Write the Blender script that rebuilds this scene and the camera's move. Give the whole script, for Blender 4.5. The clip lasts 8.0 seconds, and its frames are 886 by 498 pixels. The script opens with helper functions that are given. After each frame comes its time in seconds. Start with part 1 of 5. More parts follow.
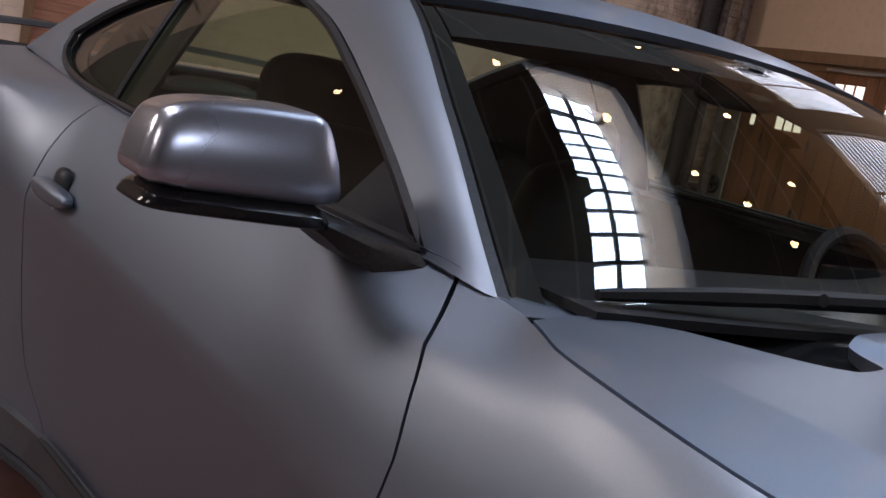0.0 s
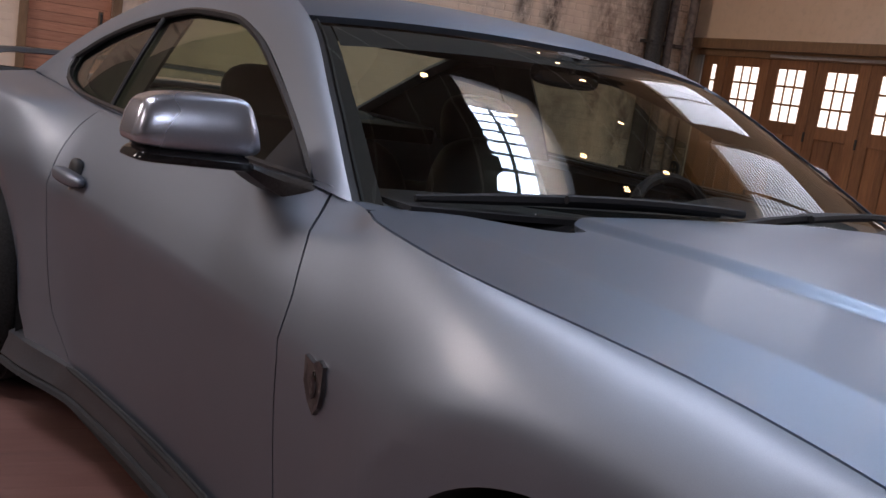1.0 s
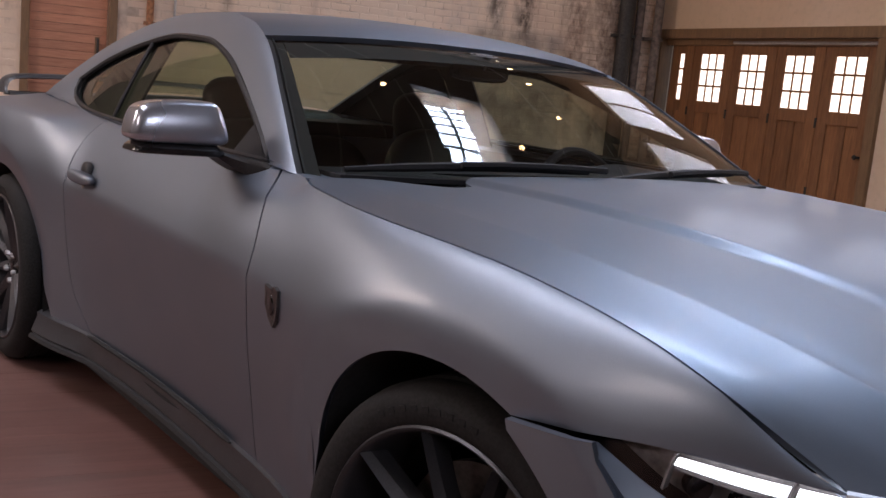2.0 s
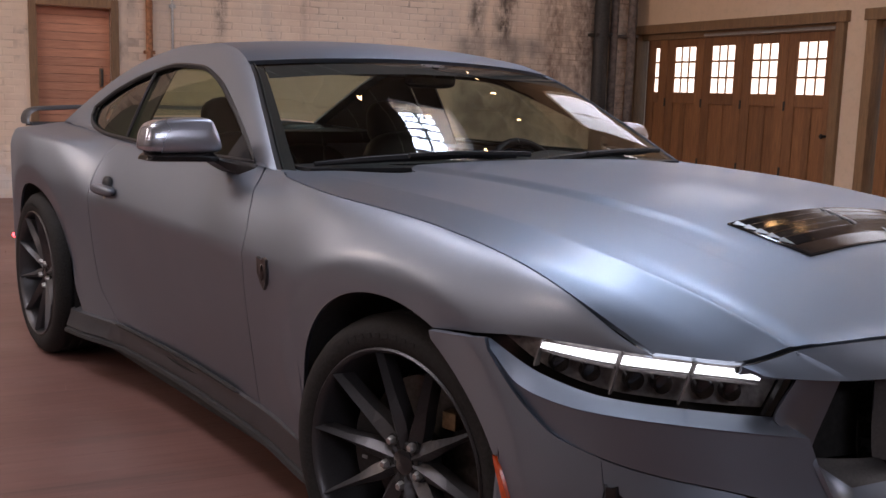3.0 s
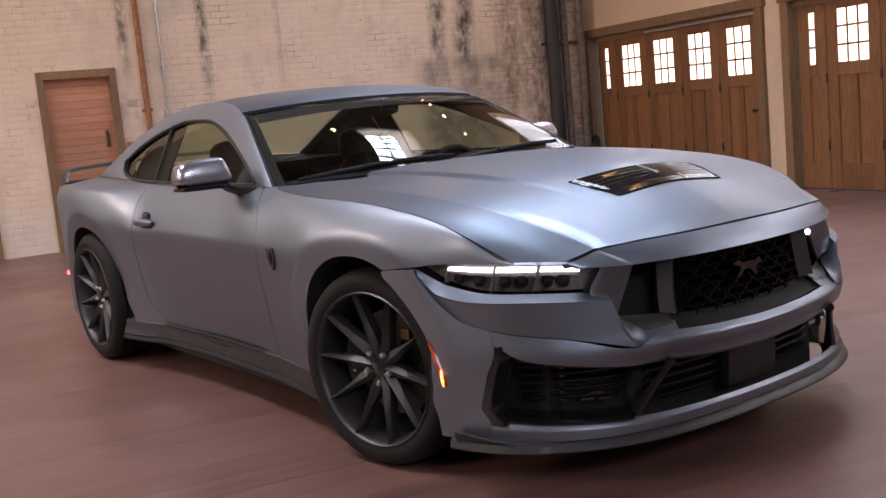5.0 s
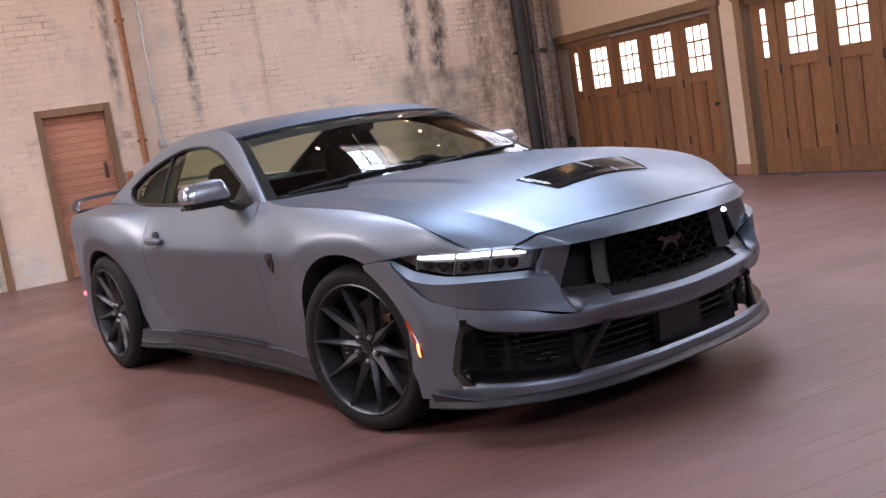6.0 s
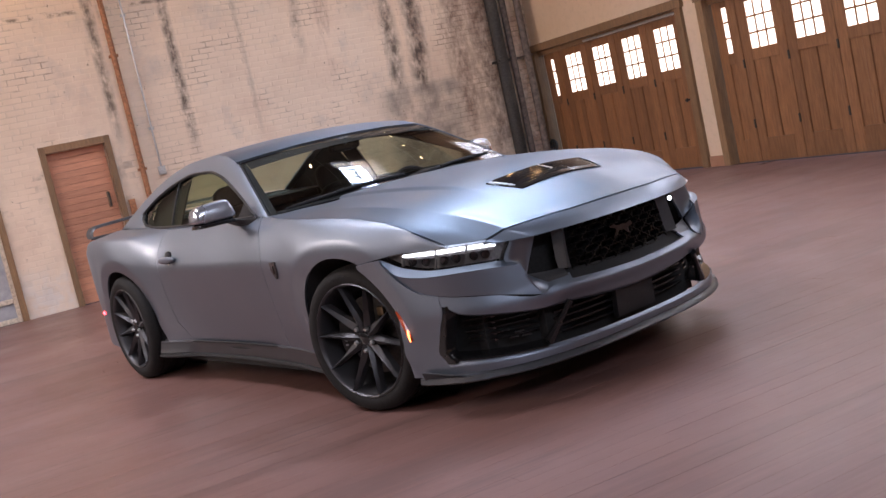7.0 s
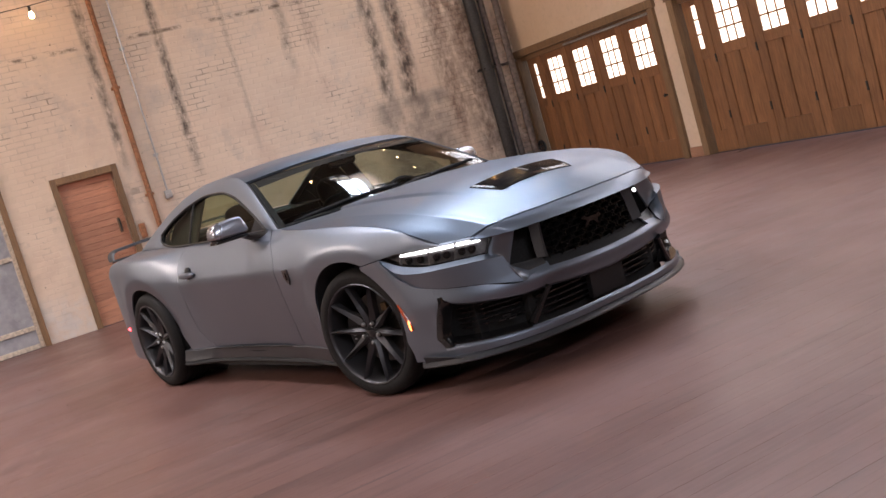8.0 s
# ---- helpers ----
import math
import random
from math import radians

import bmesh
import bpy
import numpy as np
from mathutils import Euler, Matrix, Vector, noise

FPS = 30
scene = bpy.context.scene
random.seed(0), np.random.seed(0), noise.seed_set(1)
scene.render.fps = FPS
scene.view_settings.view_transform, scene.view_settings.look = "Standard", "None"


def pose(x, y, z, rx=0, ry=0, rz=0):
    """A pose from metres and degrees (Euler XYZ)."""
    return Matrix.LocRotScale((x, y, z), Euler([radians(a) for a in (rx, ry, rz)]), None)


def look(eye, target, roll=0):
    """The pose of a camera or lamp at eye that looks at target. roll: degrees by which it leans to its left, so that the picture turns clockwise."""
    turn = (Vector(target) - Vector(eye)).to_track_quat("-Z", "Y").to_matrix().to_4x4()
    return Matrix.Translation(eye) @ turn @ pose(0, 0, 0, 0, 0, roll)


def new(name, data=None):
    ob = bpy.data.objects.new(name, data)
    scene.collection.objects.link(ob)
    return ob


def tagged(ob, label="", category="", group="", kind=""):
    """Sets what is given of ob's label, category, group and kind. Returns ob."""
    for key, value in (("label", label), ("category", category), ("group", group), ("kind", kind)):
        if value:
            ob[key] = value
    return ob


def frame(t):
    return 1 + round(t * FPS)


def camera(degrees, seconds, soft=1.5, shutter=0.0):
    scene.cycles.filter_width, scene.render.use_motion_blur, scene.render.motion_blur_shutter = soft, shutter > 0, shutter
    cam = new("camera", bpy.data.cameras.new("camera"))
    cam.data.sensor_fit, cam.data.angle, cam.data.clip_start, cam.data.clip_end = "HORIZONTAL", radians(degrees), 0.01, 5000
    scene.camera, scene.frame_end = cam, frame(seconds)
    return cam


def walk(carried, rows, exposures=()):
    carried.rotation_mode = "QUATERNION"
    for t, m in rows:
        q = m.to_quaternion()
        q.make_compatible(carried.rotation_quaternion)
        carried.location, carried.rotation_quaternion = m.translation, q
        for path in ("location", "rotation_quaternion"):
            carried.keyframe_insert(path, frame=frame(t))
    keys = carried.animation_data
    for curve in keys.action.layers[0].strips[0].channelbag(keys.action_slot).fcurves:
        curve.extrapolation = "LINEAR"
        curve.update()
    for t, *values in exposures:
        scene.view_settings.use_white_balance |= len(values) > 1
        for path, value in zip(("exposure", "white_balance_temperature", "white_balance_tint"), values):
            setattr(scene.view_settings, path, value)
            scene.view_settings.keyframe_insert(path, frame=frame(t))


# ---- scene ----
cam = camera(46.94, 8.0)
PATH = [
    (0, (0.034, -1.461, 1.153), (-1.530, -0.260, 0.819), 11.57),
    (0.5, (0.351, -1.590, 1.161), (-1.202, -0.373, 0.835), 10.49),
    (1, (0.691, -1.698, 1.164), (-0.871, -0.491, 0.843), 8.61),
    (1.5, (0.974, -1.793, 1.167), (-0.592, -0.590, 0.848), 7.07),
    (3, (1.820, -2.125, 1.175), (0.235, -0.942, 0.873), 1.78),
    (3.5, (2.078, -2.244, 1.172), (0.488, -1.066, 0.878), 0.05),
    (4, (2.375, -2.399, 1.177), (0.783, -1.223, 0.891), -1.88),
    (4.5, (2.617, -2.534, 1.185), (1.024, -1.358, 0.907), -3.55),
    (6, (3.428, -2.973, 1.196), (1.839, -1.784, 0.945), -9.01),
    (6.5, (3.662, -3.116, 1.206), (2.076, -1.922, 0.962), -10.67),
    (7, (3.923, -3.270, 1.207), (2.337, -2.074, 0.973), -12.57),
    (7.5, (4.155, -3.425, 1.214), (2.569, -2.227, 0.986), -14.23),
    (8, (4.412, -3.593, 1.228), (2.825, -2.397, 1.006), -16.22),
]
walk(cam, [(t, look(eye, target, roll)) for t, eye, target, roll in PATH], exposures=[(0, 0.20, 6150, 18), (1.5, 0.48, 6400, 20), (3.0, 0.60, 6650, 22), (4.5, 0.82, 6900, 21), (6, 1.28, 6150, 20), (6.5, 1.28, 6150, 20), (8, 1.15, 6750, 18)])
scene.view_settings.exposure = 0.0

# ---- world, daylight, lamps ----
ROOM = pose(0, 0, 0, 0, 0, -11.9)      # the hall stands askew to the car
BACK_X, GARAGE_Y, FRONT_X, SIDE_Y, CEIL_Z = -8.88, 6.07, 10.0, -9.0, 6.4
# Second and third are made up to light the hood and near side.
SKYLIGHTS = [(-4.5, -0.5, 1.87, 3.05), (-2.0, 1.0, -0.1, 1.2), (-5.6, 1.2, -5.4, -3.4)]   # x0, x1, y0, y1 in the hall
WELL = 1.05                            # height of the cream-boarded wells under the skylights
CLERESTORY = [(-8.0, -5.9), (-5.3, -2.6), (-1.9, 0.7), (1.4, 3.9)]   # upper windows over the garage doors
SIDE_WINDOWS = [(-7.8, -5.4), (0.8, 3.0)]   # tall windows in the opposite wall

world = bpy.data.worlds.new("daylight")
scene.world = world
world.use_nodes = True
wn = world.node_tree.nodes
sky = wn.new("ShaderNodeTexSky")
sky.sky_type, sky.sun_disc = "NISHITA", False
sky.sun_elevation, sky.sun_rotation = radians(50), radians(200)
world.node_tree.links.new(sky.outputs[0], wn["Background"].inputs[0])
wn["Background"].inputs[1].default_value = 0.12


def area_lamp(name, m, sx, sy, power, colour):
    data = bpy.data.lights.new(name, "AREA")
    data.shape, data.size, data.size_y, data.energy, data.color = "RECTANGLE", sx, sy, power, colour
    ob = new(name, data)
    ob.matrix_world = m
    return ob


for (x0, x1, y0, y1), power, colour in zip(SKYLIGHTS, (390, 40, 390), ((0.62, 0.80, 1.0), (0.70, 0.85, 1.0), (0.92, 0.95, 1.0))):
    area_lamp("skylight_daylight", ROOM @ pose((x0 + x1) / 2, (y0 + y1) / 2, CEIL_Z + WELL), x1 - x0, y1 - y0, power, colour)
# The last two are made brighter to lighten the header panel.
for (x0, x1), power in zip(CLERESTORY, (55, 60, 100, 140)):
    area_lamp("window_daylight", ROOM @ pose((x0 + x1) / 2, GARAGE_Y + 0.20, 4.3, -90, 0, 0), x1 - x0, 1.9, power, (0.92, 0.95, 1.0))
# This front window is assumed, added to brighten the car's nose.
area_lamp("window_daylight", ROOM @ pose(FRONT_X + 0.16, -2.0, 5.2, 90, 0, 90), 3.4, 1.6, 120, (0.86, 0.92, 1.0))
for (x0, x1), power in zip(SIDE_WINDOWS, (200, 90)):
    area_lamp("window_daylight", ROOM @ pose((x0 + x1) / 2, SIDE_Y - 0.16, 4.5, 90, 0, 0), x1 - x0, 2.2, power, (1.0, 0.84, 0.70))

# ---- materials ----
class Mat:
    """A node material with a Principled shader and short ways to its usual parts."""

    def __init__(self, name, rough=0.5, metal=0.0, colour=(0.5, 0.5, 0.5), **more):
        self.m = bpy.data.materials.new(name)
        self.m.use_nodes = True
        self.t = self.m.node_tree
        self.bsdf = self.t.nodes["Principled BSDF"]
        self.set("Roughness", rough), self.set("Metallic", metal), self.set("Base Color", (*colour, 1))
        for key, value in more.items():
            self.set(key.replace("_", " "), value)

    def set(self, key, value):
        self.bsdf.inputs[key].default_value = value

    def node(self, kind, **props):
        n = self.t.nodes.new("ShaderNode" + kind)
        for key, value in props.items():
            if key in n.inputs:
                n.inputs[key].default_value = value
        return n

    def link(self, a, b):
        self.t.links.new(a, b)

    def coords(self, scale=(1, 1, 1), world_space=False):
        src = self.node("NewGeometry").outputs["Position"] if world_space else self.node("TexCoord").outputs["Object"]
        if world_space:
            turn = self.node("Mapping")
            turn.inputs["Rotation"].default_value = (0, 0, radians(11.9))
            self.link(src, turn.inputs["Vector"])
            src = turn.outputs["Vector"]
        mp = self.node("Mapping")
        mp.inputs["Scale"].default_value = scale
        self.link(src, mp.inputs["Vector"])
        return mp.outputs["Vector"]

    def noise(self, vec, scale, detail=4.0, rough=0.55):
        n = self.node("TexNoise", Scale=scale, Detail=detail, Roughness=rough)
        self.link(vec, n.inputs["Vector"])
        return n.outputs["Fac"]

    def ramp(self, fac, *stops):
        r = self.node("ValToRGB")
        el = r.color_ramp.elements
        while len(el) < len(stops):
            el.new(0.5)
        for e, (pos, c) in zip(el, stops):
            e.position, e.color = pos, (*((c,) * 3 if isinstance(c, (int, float)) else c), 1)
        self.link(fac, r.inputs["Fac"])
        return r.outputs["Color"]

    def mix(self, fac, a, b, mode="MIX"):
        n = self.t.nodes.new("ShaderNodeMix")
        n.data_type, n.blend_type = "RGBA", mode
        for value, sock in ((fac, n.inputs[0]), (a, n.inputs[6]), (b, n.inputs[7])):
            if isinstance(value, bpy.types.NodeSocket):
                self.link(value, sock)
            elif isinstance(value, (int, float)):
                sock.default_value = value if sock == n.inputs[0] else (value, value, value, 1)
            else:
                sock.default_value = (*value, 1)
        return n.outputs[2]

    def math(self, op, a, b=0.0):
        n = self.node("Math")
        n.operation = op
        for value, sock in ((a, n.inputs[0]), (b, n.inputs[1])):
            if isinstance(value, bpy.types.NodeSocket):
                self.link(value, sock)
            else:
                sock.default_value = value
        return n.outputs[0]

    def span(self, sock, a, b, c=0.0, d=1.0):
        """Maps a..b to c..d, held at both ends."""
        n = self.node("MapRange")
        self.link(sock, n.inputs["Value"])
        for key, value in (("From Min", a), ("From Max", b), ("To Min", c), ("To Max", d)):
            n.inputs[key].default_value = value
        return n.outputs[0]

    def bump(self, height, strength=0.2, distance=0.01):
        b = self.node("Bump", Strength=strength, Distance=distance)
        self.link(height, b.inputs["Height"])
        self.link(b.outputs["Normal"], self.bsdf.inputs["Normal"])

    def colour(self, sock):
        self.link(sock, self.bsdf.inputs["Base Color"])

    def rough(self, sock):
        self.link(sock, self.bsdf.inputs["Roughness"])


def paint_material():
    m = Mat("satin_grey_paint", 0.36, 0.96, (0.22, 0.25, 0.30), Coat_Weight=0.22, Coat_Roughness=0.14)
    v = m.coords()
    m.colour(m.mix(m.noise(v, 900, 2), (0.186, 0.218, 0.268), (0.220, 0.255, 0.310)))
    m.rough(m.ramp(m.noise(v, 2.2, 3), (0.3, 0.43), (0.75, 0.48)))
    m.bump(m.noise(v, 1400, 1), 0.03, 0.001)
    return m.m


def plain(name, colour, rough=0.5, metal=0.0, grain=120.0, spread=0.15, bump=0.08, **more):
    """A surface of one colour with fine grain and slow wear."""
    m = Mat(name, rough, metal, colour, **more)
    v = m.coords()
    a, b = [tuple(c * k for c in colour) for k in (1 - spread, 1 + spread)]
    m.colour(m.mix(m.ramp(m.noise(v, grain), (0.35, 0.0), (0.65, 1.0)), a, b))
    m.rough(m.ramp(m.noise(v, 3.0), (0.3, max(rough - 0.06, 0.02)), (0.7, min(rough + 0.06, 1))))
    if bump:
        m.bump(m.noise(v, grain * 2), bump, 0.002)
    return m.m


def glass(name, tint, ior=1.5, rough=0.0):
    m = bpy.data.materials.new(name)
    m.use_nodes = True
    t = m.node_tree
    t.nodes.remove(t.nodes["Principled BSDF"])
    clear, gloss, mix, edge, rise, add = [t.nodes.new("ShaderNode" + k) for k in ("BsdfTransparent", "BsdfGlossy", "MixShader", "LayerWeight", "Math", "Math")]
    clear.inputs["Color"].default_value, gloss.inputs["Roughness"].default_value = (*tint, 1), rough
    edge.inputs["Blend"].default_value = 0.5
    rise.operation, rise.inputs[1].default_value = "POWER", 5.2
    add.operation, add.inputs[1].default_value, add.inputs[2].default_value = "MULTIPLY_ADD", 0.92, ((ior - 1) / (ior + 1)) ** 2 * 1.15
    t.links.new(edge.outputs["Facing"], rise.inputs[0]), t.links.new(rise.outputs[0], add.inputs[0])
    t.links.new(add.outputs[0], mix.inputs[0]), t.links.new(clear.outputs[0], mix.inputs[1]), t.links.new(gloss.outputs[0], mix.inputs[2])
    t.links.new(mix.outputs[0], t.nodes["Material Output"].inputs["Surface"])
    return m


def glow(name, colour, strength):
    m = Mat(name, 0.4, 0, colour)
    m.set("Emission Color", (*colour, 1)), m.set("Emission Strength", strength)
    return m.m


PAINT = paint_material()
BLACK_GLOSS = plain("gloss_black_plastic", (0.012, 0.012, 0.013), 0.12, 0, 60, 0.2, 0)
BLACK_SATIN = plain("satin_black_plastic", (0.02, 0.02, 0.021), 0.45, 0, 200, 0.3, 0.1, Specular_IOR_Level=0.3)
BLACK_MATT = plain("matt_black_lining", (0.012, 0.012, 0.012), 0.9, 0, 80, 0.3, 0.1)
RUBBER = plain("tyre_rubber", (0.014, 0.0135, 0.0135), 0.75, 0, 150, 0.3, 0.15, Specular_IOR_Level=0.2)
RIM = plain("dark_tarnished_rim", (0.060, 0.058, 0.061), 0.38, 0.5, 300, 0.12, 0.04)
ROTOR = plain("dark_brake_disc", (0.10, 0.095, 0.09), 0.45, 0.9, 90, 0.2, 0.1)
STEEL = plain("brake_steel", (0.42, 0.41, 0.40), 0.35, 1.0, 90, 0.2, 0.1)
CHROME = plain("bright_metal", (0.75, 0.75, 0.76), 0.12, 1.0, 50, 0.05, 0)
LEATHER = plain("black_leather", (0.011, 0.011, 0.013), 0.5, 0, 260, 0.3, 0.3, Specular_IOR_Level=0.3)
DARK_TRIM = plain("charcoal_trim", (0.014, 0.014, 0.016), 0.6, 0, 300, 0.2, 0.2, Specular_IOR_Level=0.25)
GLASS_CAR = glass("car_glass", (0.66, 0.72, 0.58))
GLASS_SCREEN = glass("windscreen_glass", (0.84, 0.87, 0.84), 1.68)
GLASS_LAMP = glass("lamp_cover", (0.85, 0.85, 0.86))
DRL = glow("daytime_light", (0.90, 0.96, 1.0), 2.4)
# Paler than the body paint to make up for highlights the mirror lacks.
MIRROR_PAINT = plain("lightened_mirror_paint", (0.44, 0.46, 0.52), 0.27, 0.85, 700, 0.06, 0.02, Coat_Weight=0.4, Coat_Roughness=0.08)
AMBER = plain("amber_lens", (0.42, 0.055, 0.012), 0.2, 0, 60, 0.2, 0)
AMBER_LIT = glow("amber_light", (1.0, 0.22, 0.05), 4.0)
RED_LIT = glow("red_light", (1.0, 0.05, 0.06), 5.0)


# ---- mesh helpers ----
def finish(name, bm, material, smooth=True):
    bmesh.ops.recalc_face_normals(bm, faces=bm.faces)
    me = bpy.data.meshes.new(name)
    bm.to_mesh(me)
    bm.free()
    if material:
        me.materials.append(material)
    if smooth:
        me.polygons.foreach_set("use_smooth", [True] * len(me.polygons))
        me.set_sharp_from_angle(angle=radians(38))
    return me


BODY = Matrix.Translation((0.025, 0, -0.034)) @ Matrix.Diagonal((1.025, 1.017, 1.031, 1))   # scales and shifts the drawn body to fit the camera's view


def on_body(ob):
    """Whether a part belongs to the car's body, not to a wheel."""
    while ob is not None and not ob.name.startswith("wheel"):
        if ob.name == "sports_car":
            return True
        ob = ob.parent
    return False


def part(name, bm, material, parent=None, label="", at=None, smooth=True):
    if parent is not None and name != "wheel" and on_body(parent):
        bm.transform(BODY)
    ob = new(name, finish(name, bm, material, smooth) if isinstance(bm, bmesh.types.BMesh) else bm)
    if at is not None:
        ob.matrix_world = at
    if parent is not None:
        ob.parent = parent
        ob.matrix_parent_inverse = parent.matrix_world.inverted() if at is not None else Matrix()
    return tagged(ob, label) if label else ob


def thing(name, label, category, at=None, group="", kind=""):
    ob = new(name)
    ob.empty_display_size = 0.2
    if at is not None:
        ob.matrix_world = at
    return tagged(ob, label, category, group, kind)


def box(bm, x0, x1, y0, y1, z0, z1, bevel=0.0, seg=2):
    m = Matrix.Translation(((x0 + x1) / 2, (y0 + y1) / 2, (z0 + z1) / 2)) @ Matrix.Diagonal((abs(x1 - x0), abs(y1 - y0), abs(z1 - z0), 1))
    geo = bmesh.ops.create_cube(bm, size=1.0, matrix=m)
    if bevel:
        edges = list({e for v in geo["verts"] for e in v.link_edges})
        bmesh.ops.bevel(bm, geom=edges, offset=bevel, segments=seg, affect="EDGES", profile=0.6)
    return bm


def boxed(*a, **k):
    return box(bmesh.new(), *a, **k)


def tube(bm, pts, r, n=8, closed=False):
    """A round bar along points; r may be a list."""
    pts = [Vector(p) for p in pts]
    rings, up = [], None
    for i, p in enumerate(pts):
        a, b = pts[i - 1] if i or closed else p, pts[(i + 1) % len(pts)] if i + 1 < len(pts) or closed else p
        d = (b - a).normalized()
        if up is None:
            up = d.orthogonal().normalized()
        up = (up - d * up.dot(d)).normalized()
        side = d.cross(up)
        rad = r[i] if isinstance(r, (list, tuple)) else r
        rings.append([bm.verts.new(p + (up * math.cos(k * math.tau / n) + side * math.sin(k * math.tau / n)) * rad) for k in range(n)])
    for i in range(len(rings) - (0 if closed else 1)):
        a, b = rings[i], rings[(i + 1) % len(rings)]
        for k in range(n):
            bm.faces.new((a[k], a[(k + 1) % n], b[(k + 1) % n], b[k]))
    if not closed:
        bm.faces.new(rings[0][::-1]), bm.faces.new(rings[-1])
    return bm


def grid(bm, rows, close_u=False):
    """A sheet through rows of points."""
    vs = [[bm.verts.new(p) for p in row] for row in rows]
    n = len(vs[0])
    for a, b in zip(vs, vs[1:]):
        for k in range(n if close_u else n - 1):
            quad = (a[k], a[(k + 1) % n], b[(k + 1) % n], b[k])
            if len({v.co.to_tuple(6) for v in quad}) > 2:
                try:
                    bm.faces.new(quad)
                except ValueError:
                    pass
    return bm


def thick(bm, depth, core=(-1.4, 0, 0.55)):
    """Gives a sheet depth, on the side of its core."""
    bmesh.ops.recalc_face_normals(bm, faces=bm.faces)
    core = Vector(core)
    if sum((f.calc_center_median() - core).normalized().dot(f.normal) * f.calc_area() for f in bm.faces) < 0:
        bmesh.ops.reverse_faces(bm, faces=bm.faces)
    bm.normal_update()
    faces, edges = bm.faces[:], [e for e in bm.edges if e.is_boundary]
    under = {v: bm.verts.new(v.co - v.normal * depth) for v in bm.verts[:]}
    for f in faces:
        bm.faces.new([under[v] for v in reversed(f.verts)])
    for e in edges:
        a, b = e.verts
        try:
            bm.faces.new((a, b, under[b], under[a]))
        except ValueError:
            pass
    return bm


def curve(*pairs):
    """A smooth function through pairs (x, value) that does not overshoot."""
    pairs = sorted(pairs)
    xs, ys = np.array([p[0] for p in pairs], float), np.array([p[1] for p in pairs], float)
    h, d = np.diff(xs), np.diff(ys) / np.diff(xs)
    m = np.zeros(len(xs))
    m[0], m[-1] = d[0], d[-1]
    for i in range(1, len(xs) - 1):
        if d[i - 1] * d[i] > 0:
            w1, w2 = 2 * h[i] + h[i - 1], h[i] + 2 * h[i - 1]
            m[i] = (w1 + w2) / (w1 / d[i - 1] + w2 / d[i])

    def f(x):
        x = min(max(x, xs[0]), xs[-1])
        i = min(max(int(np.searchsorted(xs, x)) - 1, 0), len(h) - 1)
        t = (x - xs[i]) / h[i]
        return float((1 + 2 * t) * (1 - t) ** 2 * ys[i] + t * (1 - t) ** 2 * h[i] * m[i] + t * t * (3 - 2 * t) * ys[i + 1] + t * t * (t - 1) * h[i] * m[i + 1])

    return f


def spline(pts, n):
    """n points on a smooth line through pts, evenly by length."""
    pts = [Vector(p) for p in pts]
    cum = [0.0]
    for a, b in zip(pts, pts[1:]):
        cum.append(cum[-1] + (b - a).length)
    fs = [curve(*[(c, p[k]) for c, p in zip(cum, pts)]) for k in range(len(pts[0]))]
    return [Vector([f(cum[-1] * i / (n - 1)) for f in fs]) for i in range(n)]


def lerp(a, b, t):
    return a + (b - a) * t


def smoothstep(t):
    t = min(max(t, 0.0), 1.0)
    return t * t * (3 - 2 * t)


# ---- the hall ----
def plaster_material(name, base, warm):
    m = Mat(name, 0.85, 0, base)
    v = m.coords()
    patches = m.ramp(m.noise(v, 0.7, 6, 0.6), (0.35, 0.0), (0.68, 1.0))
    c = m.mix(patches, base, warm)
    c = m.mix(m.ramp(m.noise(v, 14, 5), (0.5, 0.0), (0.8, 0.5)), c, tuple(k * 0.72 for k in base))
    m.colour(c)
    m.bump(m.noise(v, 30, 6), 0.25, 0.006)
    return m.m


